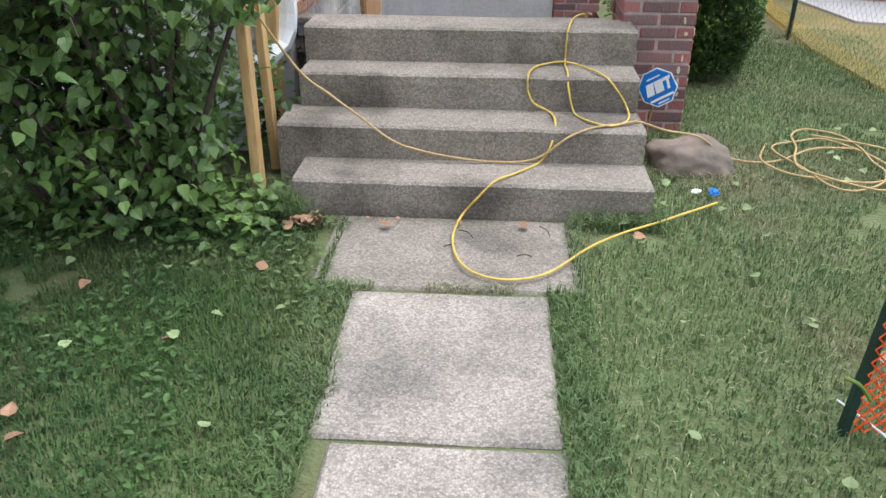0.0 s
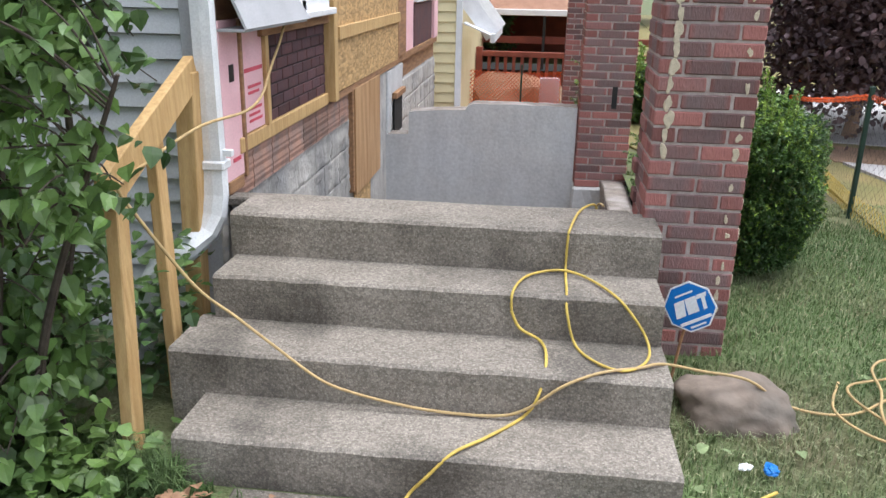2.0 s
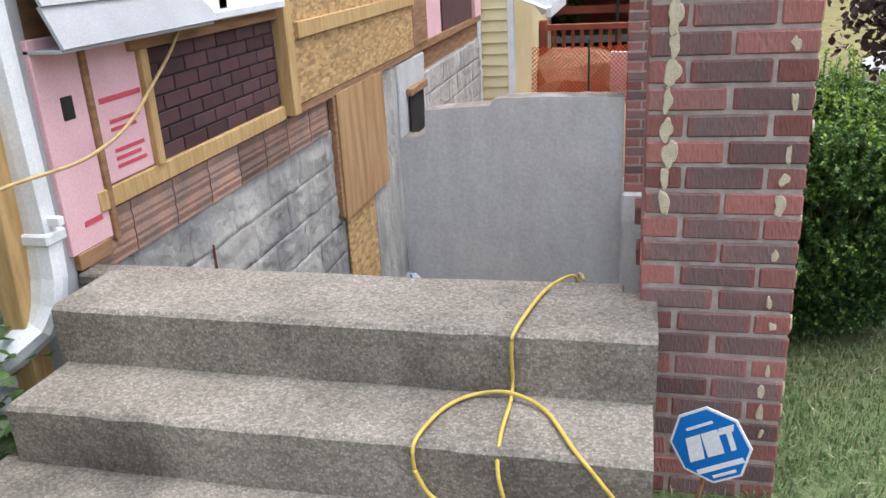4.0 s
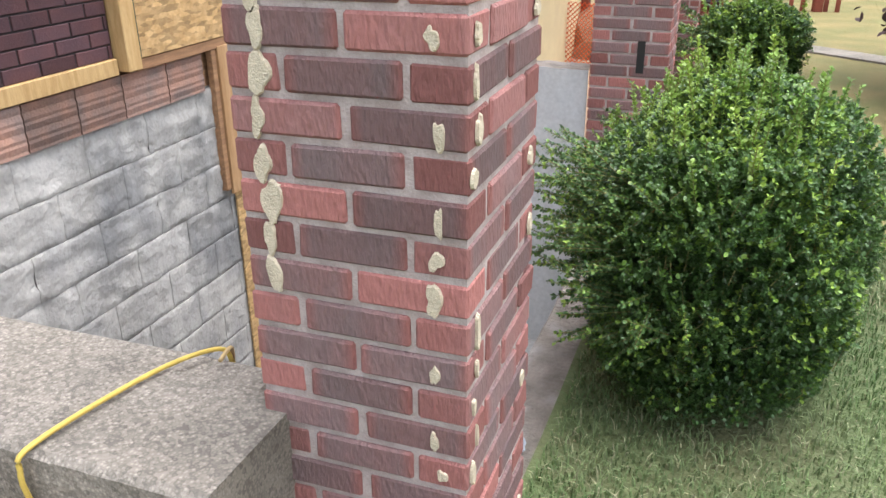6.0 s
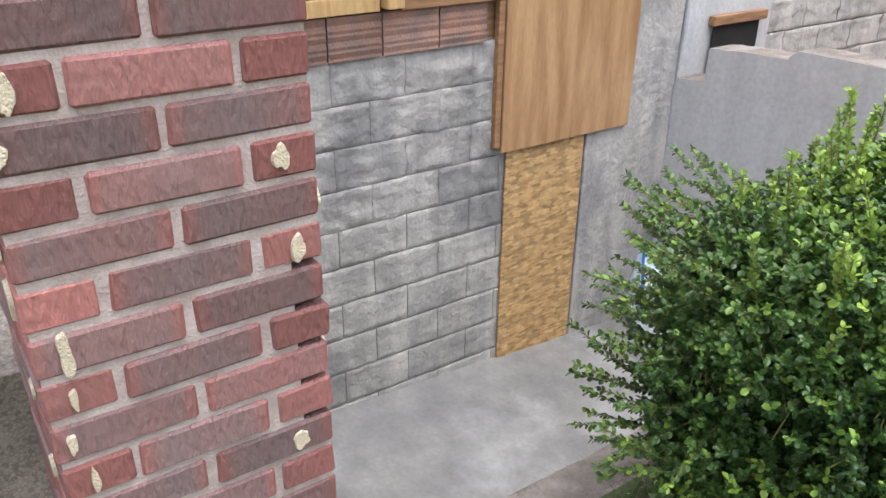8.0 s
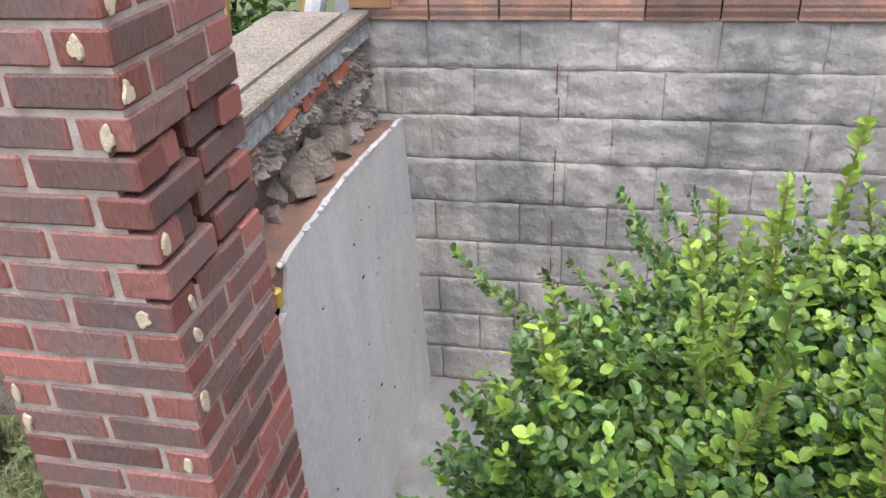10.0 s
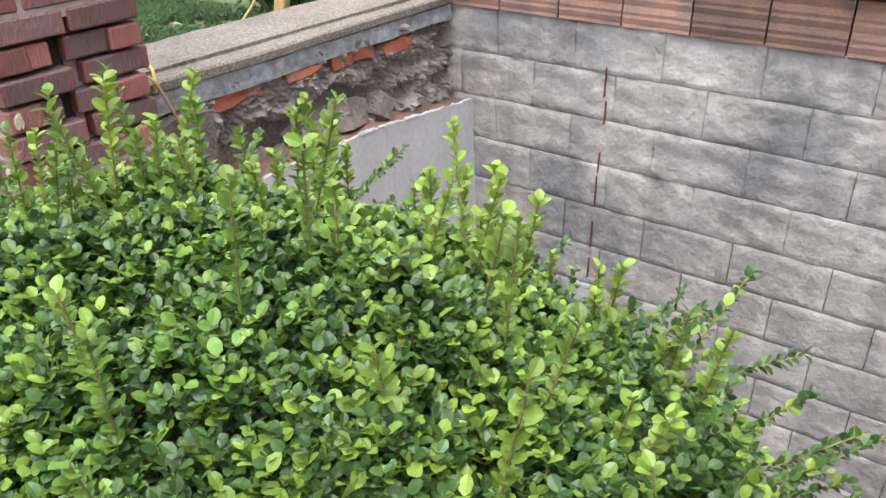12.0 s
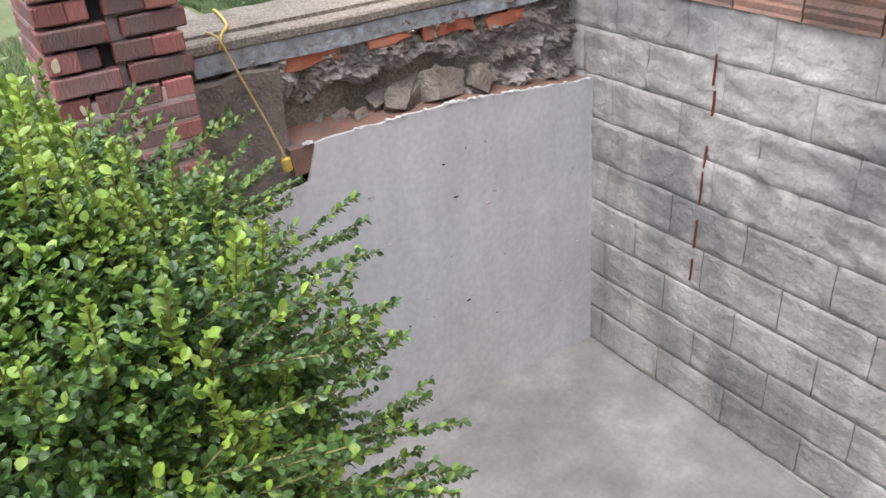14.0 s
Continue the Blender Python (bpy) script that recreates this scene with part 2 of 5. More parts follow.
M["grass"] = mat("grass_blade", (0.152, 0.22, 0.086), (0.092, 0.15, 0.054), scale=1.2, rough=0.6, bump=0.0, island=True, c=(0.24, 0.26, 0.14), csize=0.8, trans=0.25)
# greener weedy blades, with the shrub's shade also mixed into the colour
M["weedshade"] = mat("shade_dark_weedy_blade", (0.075, 0.14, 0.04), (0.045, 0.09, 0.03), scale=1.5, rough=0.55, bump=0.0, island=True, c=(0.12, 0.17, 0.06), csize=1.4, trans=0.25)
M["grassdry"] = mat("dry_grass_blade", (0.36, 0.35, 0.22), (0.26, 0.27, 0.15), scale=2, rough=0.7, bump=0.0, island=True, trans=0.2)
M["leafbox"] = mat("boxwood_leaf", (0.082, 0.155, 0.036), (0.042, 0.09, 0.024), scale=3, rough=0.38, bump=0.0, island=True, spec=0.5, trans=0.2)
M["leafnew"] = mat("young_boxwood_leaf", (0.27, 0.385, 0.06), (0.14, 0.25, 0.045), scale=4, rough=0.4, bump=0.0, island=True, spec=0.5, trans=0.3)
M["leaflilac"] = mat("lilac_leaf", (0.15, 0.245, 0.06), (0.055, 0.11, 0.034), scale=2, rough=0.42, bump=0.0, island=True, spec=0.5, trans=0.25)
M["leafpurple"] = mat("purple_leaf", (0.06, 0.038, 0.042), (0.1, 0.06, 0.06), scale=1, rough=0.6, bump=0.0, island=True, trans=0.1)
M["leaffar"] = mat("far_leaf", (0.07, 0.12, 0.035), (0.1, 0.16, 0.05), scale=0.5, rough=0.6, bump=0.0, island=True, trans=0.2)
M["leafdry"] = mat("dry_leaf", (0.33, 0.2, 0.12), (0.24, 0.135, 0.08), scale=20, rough=0.8, bump=0.2, rand=0.25)
M["leafpale"] = mat("pale_fallen_leaf", (0.24, 0.3, 0.14), (0.18, 0.24, 0.11), scale=20, rough=0.7, bump=0.1, rand=0.25)
M["bark"] = mat("dark_bark", (0.09, 0.07, 0.055), (0.055, 0.042, 0.034), scale=12, bump=0.8, fine=50, bdist=0.01)
M["twig"] = mat("green_brown_twig", (0.26, 0.24, 0.09), (0.17, 0.14, 0.06), scale=20, bump=0.2)
M["orange"] = mat("orange_safety_net", (0.8, 0.14, 0.03), (0.7, 0.11, 0.02), scale=10, rough=0.5, bump=0.0)
M["postgreen"] = mat("green_steel_post", (0.02, 0.05, 0.035), (0.015, 0.035, 0.025), scale=10, rough=0.5, bump=0.1)
M["road"] = mat("pale_road", (0.47, 0.45, 0.44), (0.4, 0.385, 0.38), scale=2, bump=0.3)
M["dirt"] = mat("red_brown_dirt", (0.3, 0.19, 0.12), (0.22, 0.14, 0.09), scale=2, bump=0.6, fine=30)
M["drygrass"] = mat("dry_lawn", (0.25, 0.2, 0.085), (0.17, 0.16, 0.06), scale=2, bump=0.8, fine=60, bdist=0.02)
M["redwood"] = mat("red_stained_deck", (0.24, 0.07, 0.045), (0.17, 0.05, 0.035), scale=4, bump=0.2)
M["roofbrown"] = mat("brown_shingles", (0.34, 0.19, 0.13), (0.27, 0.15, 0.1), scale=8, bump=0.4)
M["bag"] = mat("clear_plastic_bag", (0.6, 0.64, 0.7), (0.5, 0.55, 0.62), scale=12, rough=0.2, bump=0.5, fine=25, spec=0.6, bdist=0.01)
M["black"] = mat("black_plastic", (0.02, 0.02, 0.02), (0.03, 0.03, 0.03), scale=10, rough=0.4, bump=0.1)

# ---- mesh helpers ----


def obj(name, bm, material, parent=None, label="", smooth=False):
    me = bpy.data.meshes.new(name)
    bm.to_mesh(me)
    bm.free()
    me.materials.append(material)
    if smooth:
        for f in me.polygons:
            f.use_smooth = True
    ob = new(name, me)
    if parent:
        ob.parent = parent
    if label:
        ob["label"] = label
    return ob


def part(name, bm, material, parent, label="", smooth=False):
    return obj(name, bm, material, parent, label, smooth)


def thing(name, label, category, at=(0, 0, 0), group="", kind=""):
    e = new(name)
    e.location = at
    e.empty_display_size = 0.1
    return tagged(e, label, category, group, kind)


def box(x0, x1, y0, y1, z0, z1, bevel=0.0, bm=None):
    bm = bm or bmesh.new()
    vs = bmesh.ops.create_cube(bm, size=1)["verts"]
    for v in vs:
        v.co = Vector((x0 + (v.co.x + 0.5) * (x1 - x0), y0 + (v.co.y + 0.5) * (y1 - y0), z0 + (v.co.z + 0.5) * (z1 - z0)))
    if bevel:
        es = list({e for v in vs for e in v.link_edges})
        bmesh.ops.bevel(bm, geom=es, offset=bevel, segments=1, affect="EDGES")
    return bm


def slanted(bm, m):
    bmesh.ops.transform(bm, matrix=m, verts=bm.verts)
    return bm


def beam(p, q, w, d, bevel=0.004, up=(0, 0, 1)):
    """A squared length of timber from p to q."""
    p, q = Vector(p), Vector(q)
    n = (q - p).length
    bm = box(-w / 2, w / 2, -d / 2, d / 2, 0, n, bevel)
    z = (q - p).normalized()
    x = z.cross(Vector(up))
    if x.length < 0.05:
        x = Vector((1, 0, 0))
    x.normalize()
    y = z.cross(x)
    m = Matrix((x, y, z)).transposed().to_4x4()
    m.translation = p
    return slanted(bm, m)


def tube(points, r, sides=8, taper=None, wob=0.0):
    """A round length through the points, smoothed."""
    pts = [Vector(p) for p in points]
    fine = []
    for i in range(len(pts) - 1):
        a, b, c, d = pts[max(i - 1, 0)], pts[i], pts[i + 1], pts[min(i + 2, len(pts) - 1)]
        for k in range(6):
            t = k / 6
            fine.append(0.5 * ((2 * b) + (c - a) * t + (2 * a - 5 * b + 4 * c - d) * t * t + (3 * b - a - 3 * c + d) * t ** 3))
    fine.append(pts[-1])
    bm = bmesh.new()
    rings = []
    n = len(fine)
    for i, p in enumerate(fine):
        dirn = (fine[min(i + 1, n - 1)] - fine[max(i - 1, 0)]).normalized()
        x = dirn.cross(Vector((0.1, 0.2, 1)))
        if x.length < 1e-3:
            x = dirn.cross(Vector((1, 0, 0)))
        x.normalize()
        y = dirn.cross(x)
        rr = r if taper is None else r + (taper - r) * i / (n - 1)
        rr *= 1 + wob * (noise.noise(p * 9) if wob else 0)
        rings.append([bm.verts.new(p + rr * (math.cos(k * 2 * math.pi / sides) * x + math.sin(k * 2 * math.pi / sides) * y)) for k in range(sides)])
    for a, b in zip(rings, rings[1:]):
        for k in range(sides):
            bm.faces.new((a[k], a[(k + 1) % sides], b[(k + 1) % sides], b[k]))
    bm.faces.new(rings[0][::-1])
    bm.faces.new(rings[-1])
    return bm


def roughen(bm, cuts, amount, scale=3.0, seed=0.0):
    """Break up flat faces and push them in and out a little."""
    bmesh.ops.subdivide_edges(bm, edges=bm.edges[:], cuts=cuts, use_grid_fill=True)
    for v in bm.verts:
        q = v.co * scale + Vector((seed, seed * 2, 0))
        v.co += amount * Vector((noise.noise(q), noise.noise(q + Vector((9, 0, 0))), noise.noise(q + Vector((0, 9, 0)))))
    return bm


def blob(cx, cy, cz, rx, ry, rz, amount=0.25, scale=3.0, seed=0.0, sub=3):
    bm = bmesh.new()
    bmesh.ops.create_icosphere(bm, subdivisions=sub, radius=1)
    for v in bm.verts:
        k = 1 + amount * noise.noise(v.co * scale + Vector((seed, 0, 0))) + amount * 0.4 * noise.noise(v.co * scale * 3 + Vector((0, seed, 0)))
        v.co = Vector((cx + v.co.x * rx * k, cy + v.co.y * ry * k, cz + v.co.z * rz * k))
    return bm


def leaf_mesh(name, pos, along, size, width, material, parent, label="", heart=False, kind="", seed=1):
    """Many small folded leaves in one mesh: each has a midrib, two halves and a pointed or round tip."""
    rng = np.random.RandomState(seed)
    n = len(pos)
    pos, along = np.asarray(pos, float), np.asarray(along, float)
    along /= np.linalg.norm(along, axis=1, keepdims=True) + 1e-9
    ref = rng.normal(size=(n, 3)) * 0.35 + (0, 0, 1)
    side = np.cross(along, ref)
    side /= np.linalg.norm(side, axis=1, keepdims=True) + 1e-9
    up = np.cross(side, along)
    s = (np.asarray(size) * (0.7 + 0.6 * rng.rand(n)))[:, None]
    w = s * width
    if heart:
        prof = [(0, 0), (0.1, 0.42), (0.38, 0.5), (0.72, 0.26), (1, 0)]
    else:
        prof = [(0, 0), (0.25, 0.38), (0.6, 0.5), (0.9, 0.28), (1, 0)]
    mids = [pos + along * s * t - up * s * (0.18 * t * t) for t, _ in prof]
    verts = [mids[0], mids[2], mids[4]]
    for sign in (1, -1):
        for t, k in prof[1:4]:
            verts.append(pos + along * s * t + side * w * k * sign + up * s * (0.10 * k * 2 - 0.18 * t * t))
    V = np.stack(verts, axis=1).reshape(-1, 3)
    base = (np.arange(n) * 9)[:, None]
    quads = np.array([[0, 3, 4, 1], [1, 4, 5, 2], [0, 1, 7, 6], [1, 2, 8, 7]])
    F = (base[:, None, :] + quads[None]).reshape(-1, 4)
    me = bpy.data.meshes.new(name)
    me.from_pydata(V.tolist(), [], F.tolist())
    me.materials.append(material)
    ob = new(name, me)
    if parent:
        ob.parent = parent
    if label:
        ob["label"] = label
    if kind:
        ob["kind"] = kind
    return ob


def letters(text, size, material, parent, m, name="lettering", extrude=0.001, sx=1.0):
    cu = bpy.data.curves.new(name, "FONT")
    cu.body, cu.size, cu.extrude, cu.align_x, cu.align_y = text, size, extrude, "CENTER", "CENTER"
    tmp = bpy.data.objects.new(name, cu)
    scene.collection.objects.link(tmp)
    dg = bpy.context.evaluated_depsgraph_get()
    me = bpy.data.meshes.new_from_object(tmp.evaluated_get(dg))
    bpy.data.objects.remove(tmp)
    me.transform(m @ Matrix.Diagonal((sx, 1, 1, 1)))
    me.materials.clear()
    me.materials.append(material)
    ob = new(name, me)
    ob.parent = parent
    return ob


# ---- plan ----
HX0, HSL = -2.365, 0.0          # the house's side wall: x = HX0 + HSL * y
PIT_Z = -1.315
FAR_Y = 4.065
SLAB_Z = 0.70
HOUSE = Matrix.Translation((HX0, 0, 0)) @ Matrix.Rotation(math.atan(-HSL), 4, "Z")   # local: x out of the wall, y along it


def hbox(x0, x1, y0, y1, z0, z1, bevel=0.0):
    return slanted(box(x0, x1, y0, y1, z0, z1, bevel), HOUSE)


# ground: one sheet with the pit left open
def ground_sheet():
    xs = [-400, -60, -20] + [-8 + 0.25 * i for i in range(64)] + [10, 20, 60, 400]
    xs = sorted(set([x for x in xs if not (-2.6 < x < -0.05)] + [-2.6, -0.08]))
    ys = sorted([-400, -60, -20] + [-8 + 0.25 * i for i in range(72)] + [14, 30, 80, 400] + [0.12])
    bm = bmesh.new()
    def h(x, y):
        if abs(x) > 9 or abs(y) > 11:
            return -0.02
        z = -0.02 + 0.015 * noise.noise(Vector((x * 0.8, y * 0.8, 0)))
        z += 0.09 * math.exp(-((x - 0.1) ** 2 + (y - 0.2) ** 2) / 0.3)
        if -2.3 < x < -0.1 and y < -1.2:
            z -= 0.02
        return z
    grid = {(x, y): bm.verts.new((x, y, h(x, y))) for x in xs for y in ys}
    for x0, x1 in zip(xs, xs[1:]):
        for y0, y1 in zip(ys, ys[1:]):
            if x0 >= -2.61 and x1 <= -0.07 and y0 >= 0.11 and y1 <= 14.01:
                continue
            bm.faces.new((grid[x0, y0], grid[x1, y0], grid[x1, y1], grid[x0, y1]))
    return tagged(obj("ground", bm, M["soil"]), "green lawn soil with worn earthy patches", "ground", kind="structure")


ground_sheet()

# pit floor and walls
def floor_z(y):
    return PIT_Z - 0.05 * max(0.0, y - 1.2) + 0.006 * noise.noise(Vector((y * 2, 0, 0)))


def pit_floor():
    bm = bmesh.new()
    nx, ny = 24, 40
    rows = [[bm.verts.new((-2.75 + 2.75 * i / nx, 0.0 + 4.3 * j / ny, floor_z(4.3 * j / ny) + 0.006 * noise.noise(Vector((i * 0.3, j * 0.3, 3))))) for i in range(nx + 1)] for j in range(ny + 1)]
    for a, c in zip(rows, rows[1:]):
        for i in range(nx):
            bm.faces.new((a[i], a[i + 1], c[i + 1], c[i]))
    r = bmesh.ops.extrude_face_region(bm, geom=bm.faces[:])
    bmesh.ops.translate(bm, verts=[v for v in r["geom"] if isinstance(v, bmesh.types.BMVert)], vec=(0, 0, -0.15))
    bmesh.ops.recalc_face_normals(bm, faces=bm.faces)
    return bm


tagged(obj("floor", pit_floor(), M["pitfloor"]), "trowelled grey concrete floor of the dug-out porch cellar", "floor", kind="structure")
wall_right = tagged(obj("wall_pit_side", roughen(box(-0.28, -0.07, 0.42, 4.0, PIT_Z - 0.4, -0.08, 0.01), 10, 0.02, 5), M["rubbleface"]), "low pale concrete cellar wall with a broken top", "wall", kind="structure")
# front wall under the top step: parged face with a ragged top
def parged_front():
    bm = bmesh.new()
    n = 40
    top, bot, back = [], [], []
    for i in range(n + 1):
        t = i / n
        x = -2.40 + t * (2.40 - 0.5)
        z = 0.185 + 0.08 * min(1.0, t * 2.2) + 0.012 * noise.noise(Vector((x * 14, 0, 0)))
        if x > -0.84:
            z = 0.1 - 0.04 * (x + 0.82) / 0.3 + 0.02 * noise.noise(Vector((x * 20, 3, 0)))
        y = 0.25 + 0.01 * noise.noise(Vector((x * 3, 1, 0)))
        top.append(bm.verts.new((x, y, z)))
        bot.append(bm.verts.new((x, y + 0.06, PIT_Z - 0.01)))
        back.append(bm.verts.new((x, y - 0.022 - 0.012 * abs(noise.noise(Vector((x * 9, 7, 0)))), z - 0.004)))
    for i in range(n):
        bm.faces.new((bot[i], top[i], top[i + 1], bot[i + 1]))
        bm.faces.new((top[i], back[i], back[i + 1], top[i + 1]))
    bmesh.ops.recalc_face_normals(bm, faces=bm.faces)
    return bm


tagged(obj("wall_front", parged_front(), M["parge"]), "cellar wall under the steps, freshly parged grey with a ragged top", "wall", kind="structure")
tagged(obj("wall_front_core", roughen(box(-2.21, -0.42, -0.22, -0.08, -0.2, SLAB_Z - 0.1), 6, 0.01, 5), M["rubble"]), "rough broken concrete core under the top step", "wall", kind="structure")
# far wall with its stepped, chipped top
def far_wall():
    bm = bmesh.new()
    prof = [(-2.39, 0.25), (-2.125, 0.265), (-2.118, 0.48), (-1.85, 0.505), (-1.585, 0.515), (-1.57, 0.545), (-1.52, 0.575), (-1.2, 0.58), (-0.8, 0.58), (-0.5, 0.575)]
    pts = []
    for (xa, za), (xb, zb) in zip(prof, prof[1:]):
        for k in range(8):
            t = k / 8
            pts.append((xa + (xb - xa) * t, za + (zb - za) * t + 0.008 * noise.noise(Vector((xa * 9 + t * 7, 0, 2)))))
    f = [(bm.verts.new((x, FAR_Y, PIT_Z - 0.85)), bm.verts.new((x, FAR_Y, z)), bm.verts.new((x, FAR_Y + 0.22, z))) for x, z in pts]
    for a, b in zip(f, f[1:]):
        bm.faces.new((a[0], a[1], b[1], b[0]))
        bm.faces.new((a[1], a[2], b[2], b[1]))
    bmesh.ops.recalc_face_normals(bm, faces=bm.faces)
    return bm


far_ob = tagged(obj("wall_far", far_wall(), M["parge"]), "smooth grey parged end wall with a chipped stepped top", "wall", kind="structure")
far_ob.data.materials.append(M["rubbleface"])          # darker colour for the top faces, to offset the skylight on them
for f in far_ob.data.polygons:
    f.material_index = 1 if abs(f.normal.z) > 0.5 else 0

# house side wall: backing, blocks, clay tile courses
house_wall = tagged(obj("wall_house_side", hbox(-0.25, -0.012, 0.02, 7.8, PIT_Z - 0.9, 0.66), M["blockjoint"]), "old concrete block house foundation, stained grey", "wall", kind="structure")
tagged(obj("wall_house_upper", hbox(-0.25, -0.02, 0.02, 7.8, 0.66, 4.2), M["oldwood"]), "stripped wooden upper house wall", "wall", kind="structure")
front_house = tagged(obj("wall_house_front", box(-8.5, -2.5, 0.02, 0.2, -0.2, 4.2), M["siding"]), "house front clad in white vinyl siding", "wall", kind="structure")

# walkway slabs
walkway = thing("walkway", "speckled aggregate concrete garden path in slabs with a dark joint", "path", kind="structure")
for i, (y0, y1, x0, x1) in enumerate([(-1.90, -1.20, -1.9, -0.72), (-2.86, -1.95, -1.71, -0.895), (-4.05, -2.88, -1.63, -0.88), (-5.3, -4.07, -1.72, -0.88), (-6.6, -5.32, -1.72, -0.88)]):
    part("slab", roughen(box(x0, x1, y0, y1, -0.10, 0.0 + (0.002 if i else -0.012), 0.012), 5, 0.006, 3, i), M["walk"] if i else M["tread"], walkway)

# steps
steps = thing("concrete_steps", "worn weathered concrete steps with dark stained rough risers", "steps")
STEP = [(-1.20, 0.168, -2.12, -0.36, -0.1), (-0.88, 0.341, -2.26, -0.365, -0.1), (-0.555, 0.524, -2.2, -0.37, -0.1), (-0.27, 0.712, -2.22, -0.362, 0.05)]
def step_block(y0, z1, x0, x1, zb, yend, seed):
    """One step: a worn top with a thick nosing over a slightly set back riser."""
    zs = [zb, z1 - 0.07, z1 - 0.055, z1 - 0.012, z1]
    off = [0.004, 0.002, 0.001, 0.003, 0.017]
    bm = bmesh.new()
    n = 60
    rows = []
    for z, o in zip(zs, off):
        rows.append([bm.verts.new((x0 + (x1 - x0) * i / n, y0 + o + 0.006 * noise.noise(Vector((i * 0.23, z * 9, seed))), z + (0.005 * noise.noise(Vector((i * 0.3, seed, 4))) if z > zb else 0))) for i in range(n + 1)])
    rows.append([bm.verts.new((x0 + (x1 - x0) * i / n, yend, z1 - 0.004)) for i in range(n + 1)])
    low = [bm.verts.new((x0 + (x1 - x0) * i / n, yend, zb)) for i in range(n + 1)]
    for a, b in zip(rows, rows[1:] + [low]):
        for i in range(n):
            bm.faces.new((a[i], a[i + 1], b[i + 1], b[i]))
    for k in (0, n):
        bm.faces.new([r[k] for r in rows] + [low[k]])
    bmesh.ops.recalc_face_normals(bm, faces=bm.faces)
    return bm


ENDS = [-0.86, -0.53, -0.25, 0.055]
for k, (y0, z1, x0, x1, zb) in enumerate(STEP):
    ob = part("step", step_block(y0, z1, x0, x1, zb, ENDS[k], k * 3.3), M["tread"], steps)
    ob.data.materials.append(M["riser"])
    for f in ob.data.polygons:
        if abs(f.normal.z) < 0.5 and f.center.z < z1 - 0.008:
            f.material_index = 1
part("slab_lip", roughen(box(-2.35, -0.46, 0.04, 0.145, 0.652, 0.695, 0.008), 5, 0.006, 8), M["tread"], steps)

# ---- brick pillars ----
BR = 0.0722
JZ = 1.412          # a joint of the near pillar falls on this height


def brick_mesh(l, d, h, seed):
    bm = box(-l / 2, l / 2, -d / 2, d / 2, 0, h, 0.005)
    for v in bm.verts:
        v.co += 0.0025 * Vector((noise.noise(v.co * 30 + Vector((seed, 0, 0))), noise.noise(v.co * 30 + Vector((0, seed, 0))), noise.noise(v.co * 30 + Vector((0, 0, seed)))))
    me = bpy.data.meshes.new("brick")
    bm.to_mesh(me)
    bm.free()
    me.materials.append(M["brick"])
    return me


FULL = [brick_mesh(0.197, 0.095, 0.061, s) for s in range(4)]
HALF = [brick_mesh(0.122, 0.095, 0.061, s + 9) for s in range(2)]


def put_brick(me, parent, x, y, z, turn, jit=0.002):
    ob = new("brick", me)
    ob.parent = parent
    ob.matrix_basis = pose(x + random.uniform(-jit, jit), y + random.uniform(-jit, jit), z, 0, random.uniform(-0.4, 0.4), turn + random.uniform(-0.6, 0.6))
    return ob


def pillar(x0, y0, z0, courses, phase, label, w=0.41, slot=None):
    """A pier of whole bricks laid round a mortar core, the courses turned by a quarter one on the other."""
    top = z0 + courses * BR
    t = thing("brick_pillar", label, "pillar", (0, 0, 0), "porch pillars")
    g = 0.0055
    spans = [(z0 - 0.05, top - 0.02, g)] if not slot else [(z0 - 0.05, slot[0], g), (slot[0], slot[1] + 0.06, 0.05), (slot[1] + 0.06, top - 0.02, g)]
    for a, c, back in spans:
        part("mortar_core", box(x0 + g, x0 + w - g, y0 + g, y0 + w - back, a, c), M["mortar"], t, "grey mortar")
    h = 0.0475
    if slot:
        # near-black sheet at the back paints in the slot's shade
        part("slot_hollow", box(x0 + w - 0.2, x0 + w - 0.15, y0 + w - 0.052, y0 + w - 0.046, slot[0], slot[1] + 0.06), M["dark"], t, "near-black sheet for the shade in the slot")
    for k in range(courses):
        z = z0 + k * BR
        along = (k + phase) % 2 == 0
        L, R, F, B = x0 + h, x0 + w - h, y0 + h, y0 + w - h
        cut = slot and slot[0] < z < slot[1]
        if along:
            for y in (F, B):
                for i, x in enumerate((x0 + 0.1, x0 + w - 0.1)):
                    if cut and y == B:
                        put_brick(random.choice(FULL), t, x + (0.0 if i else -0.018), y - (0.012 if not i else 0), z, 180, 0.005)
                    else:
                        put_brick(random.choice(FULL), t, x, y, z, random.choice((0, 180)))
            for x in (L, R):
                put_brick(random.choice(FULL), t, x, y0 + w / 2, z, 90)
        else:
            for x in (L, R):
                for y in (y0 + 0.1, y0 + w - 0.1):
                    put_brick(random.choice(FULL), t, x, y, z, random.choice((90, 270)))
            if not cut:
                put_brick(random.choice(FULL), t, x0 + w / 2, B, z, 0)
            else:
                put_brick(HALF[0], t, x0 + 0.156, B - 0.012, z, 0)
                put_brick(HALF[1], t, x0 + 0.316, B - 0.008, z, 0)
            put_brick(random.choice(FULL), t, x0 + w / 2, F, z, 0)
    return t


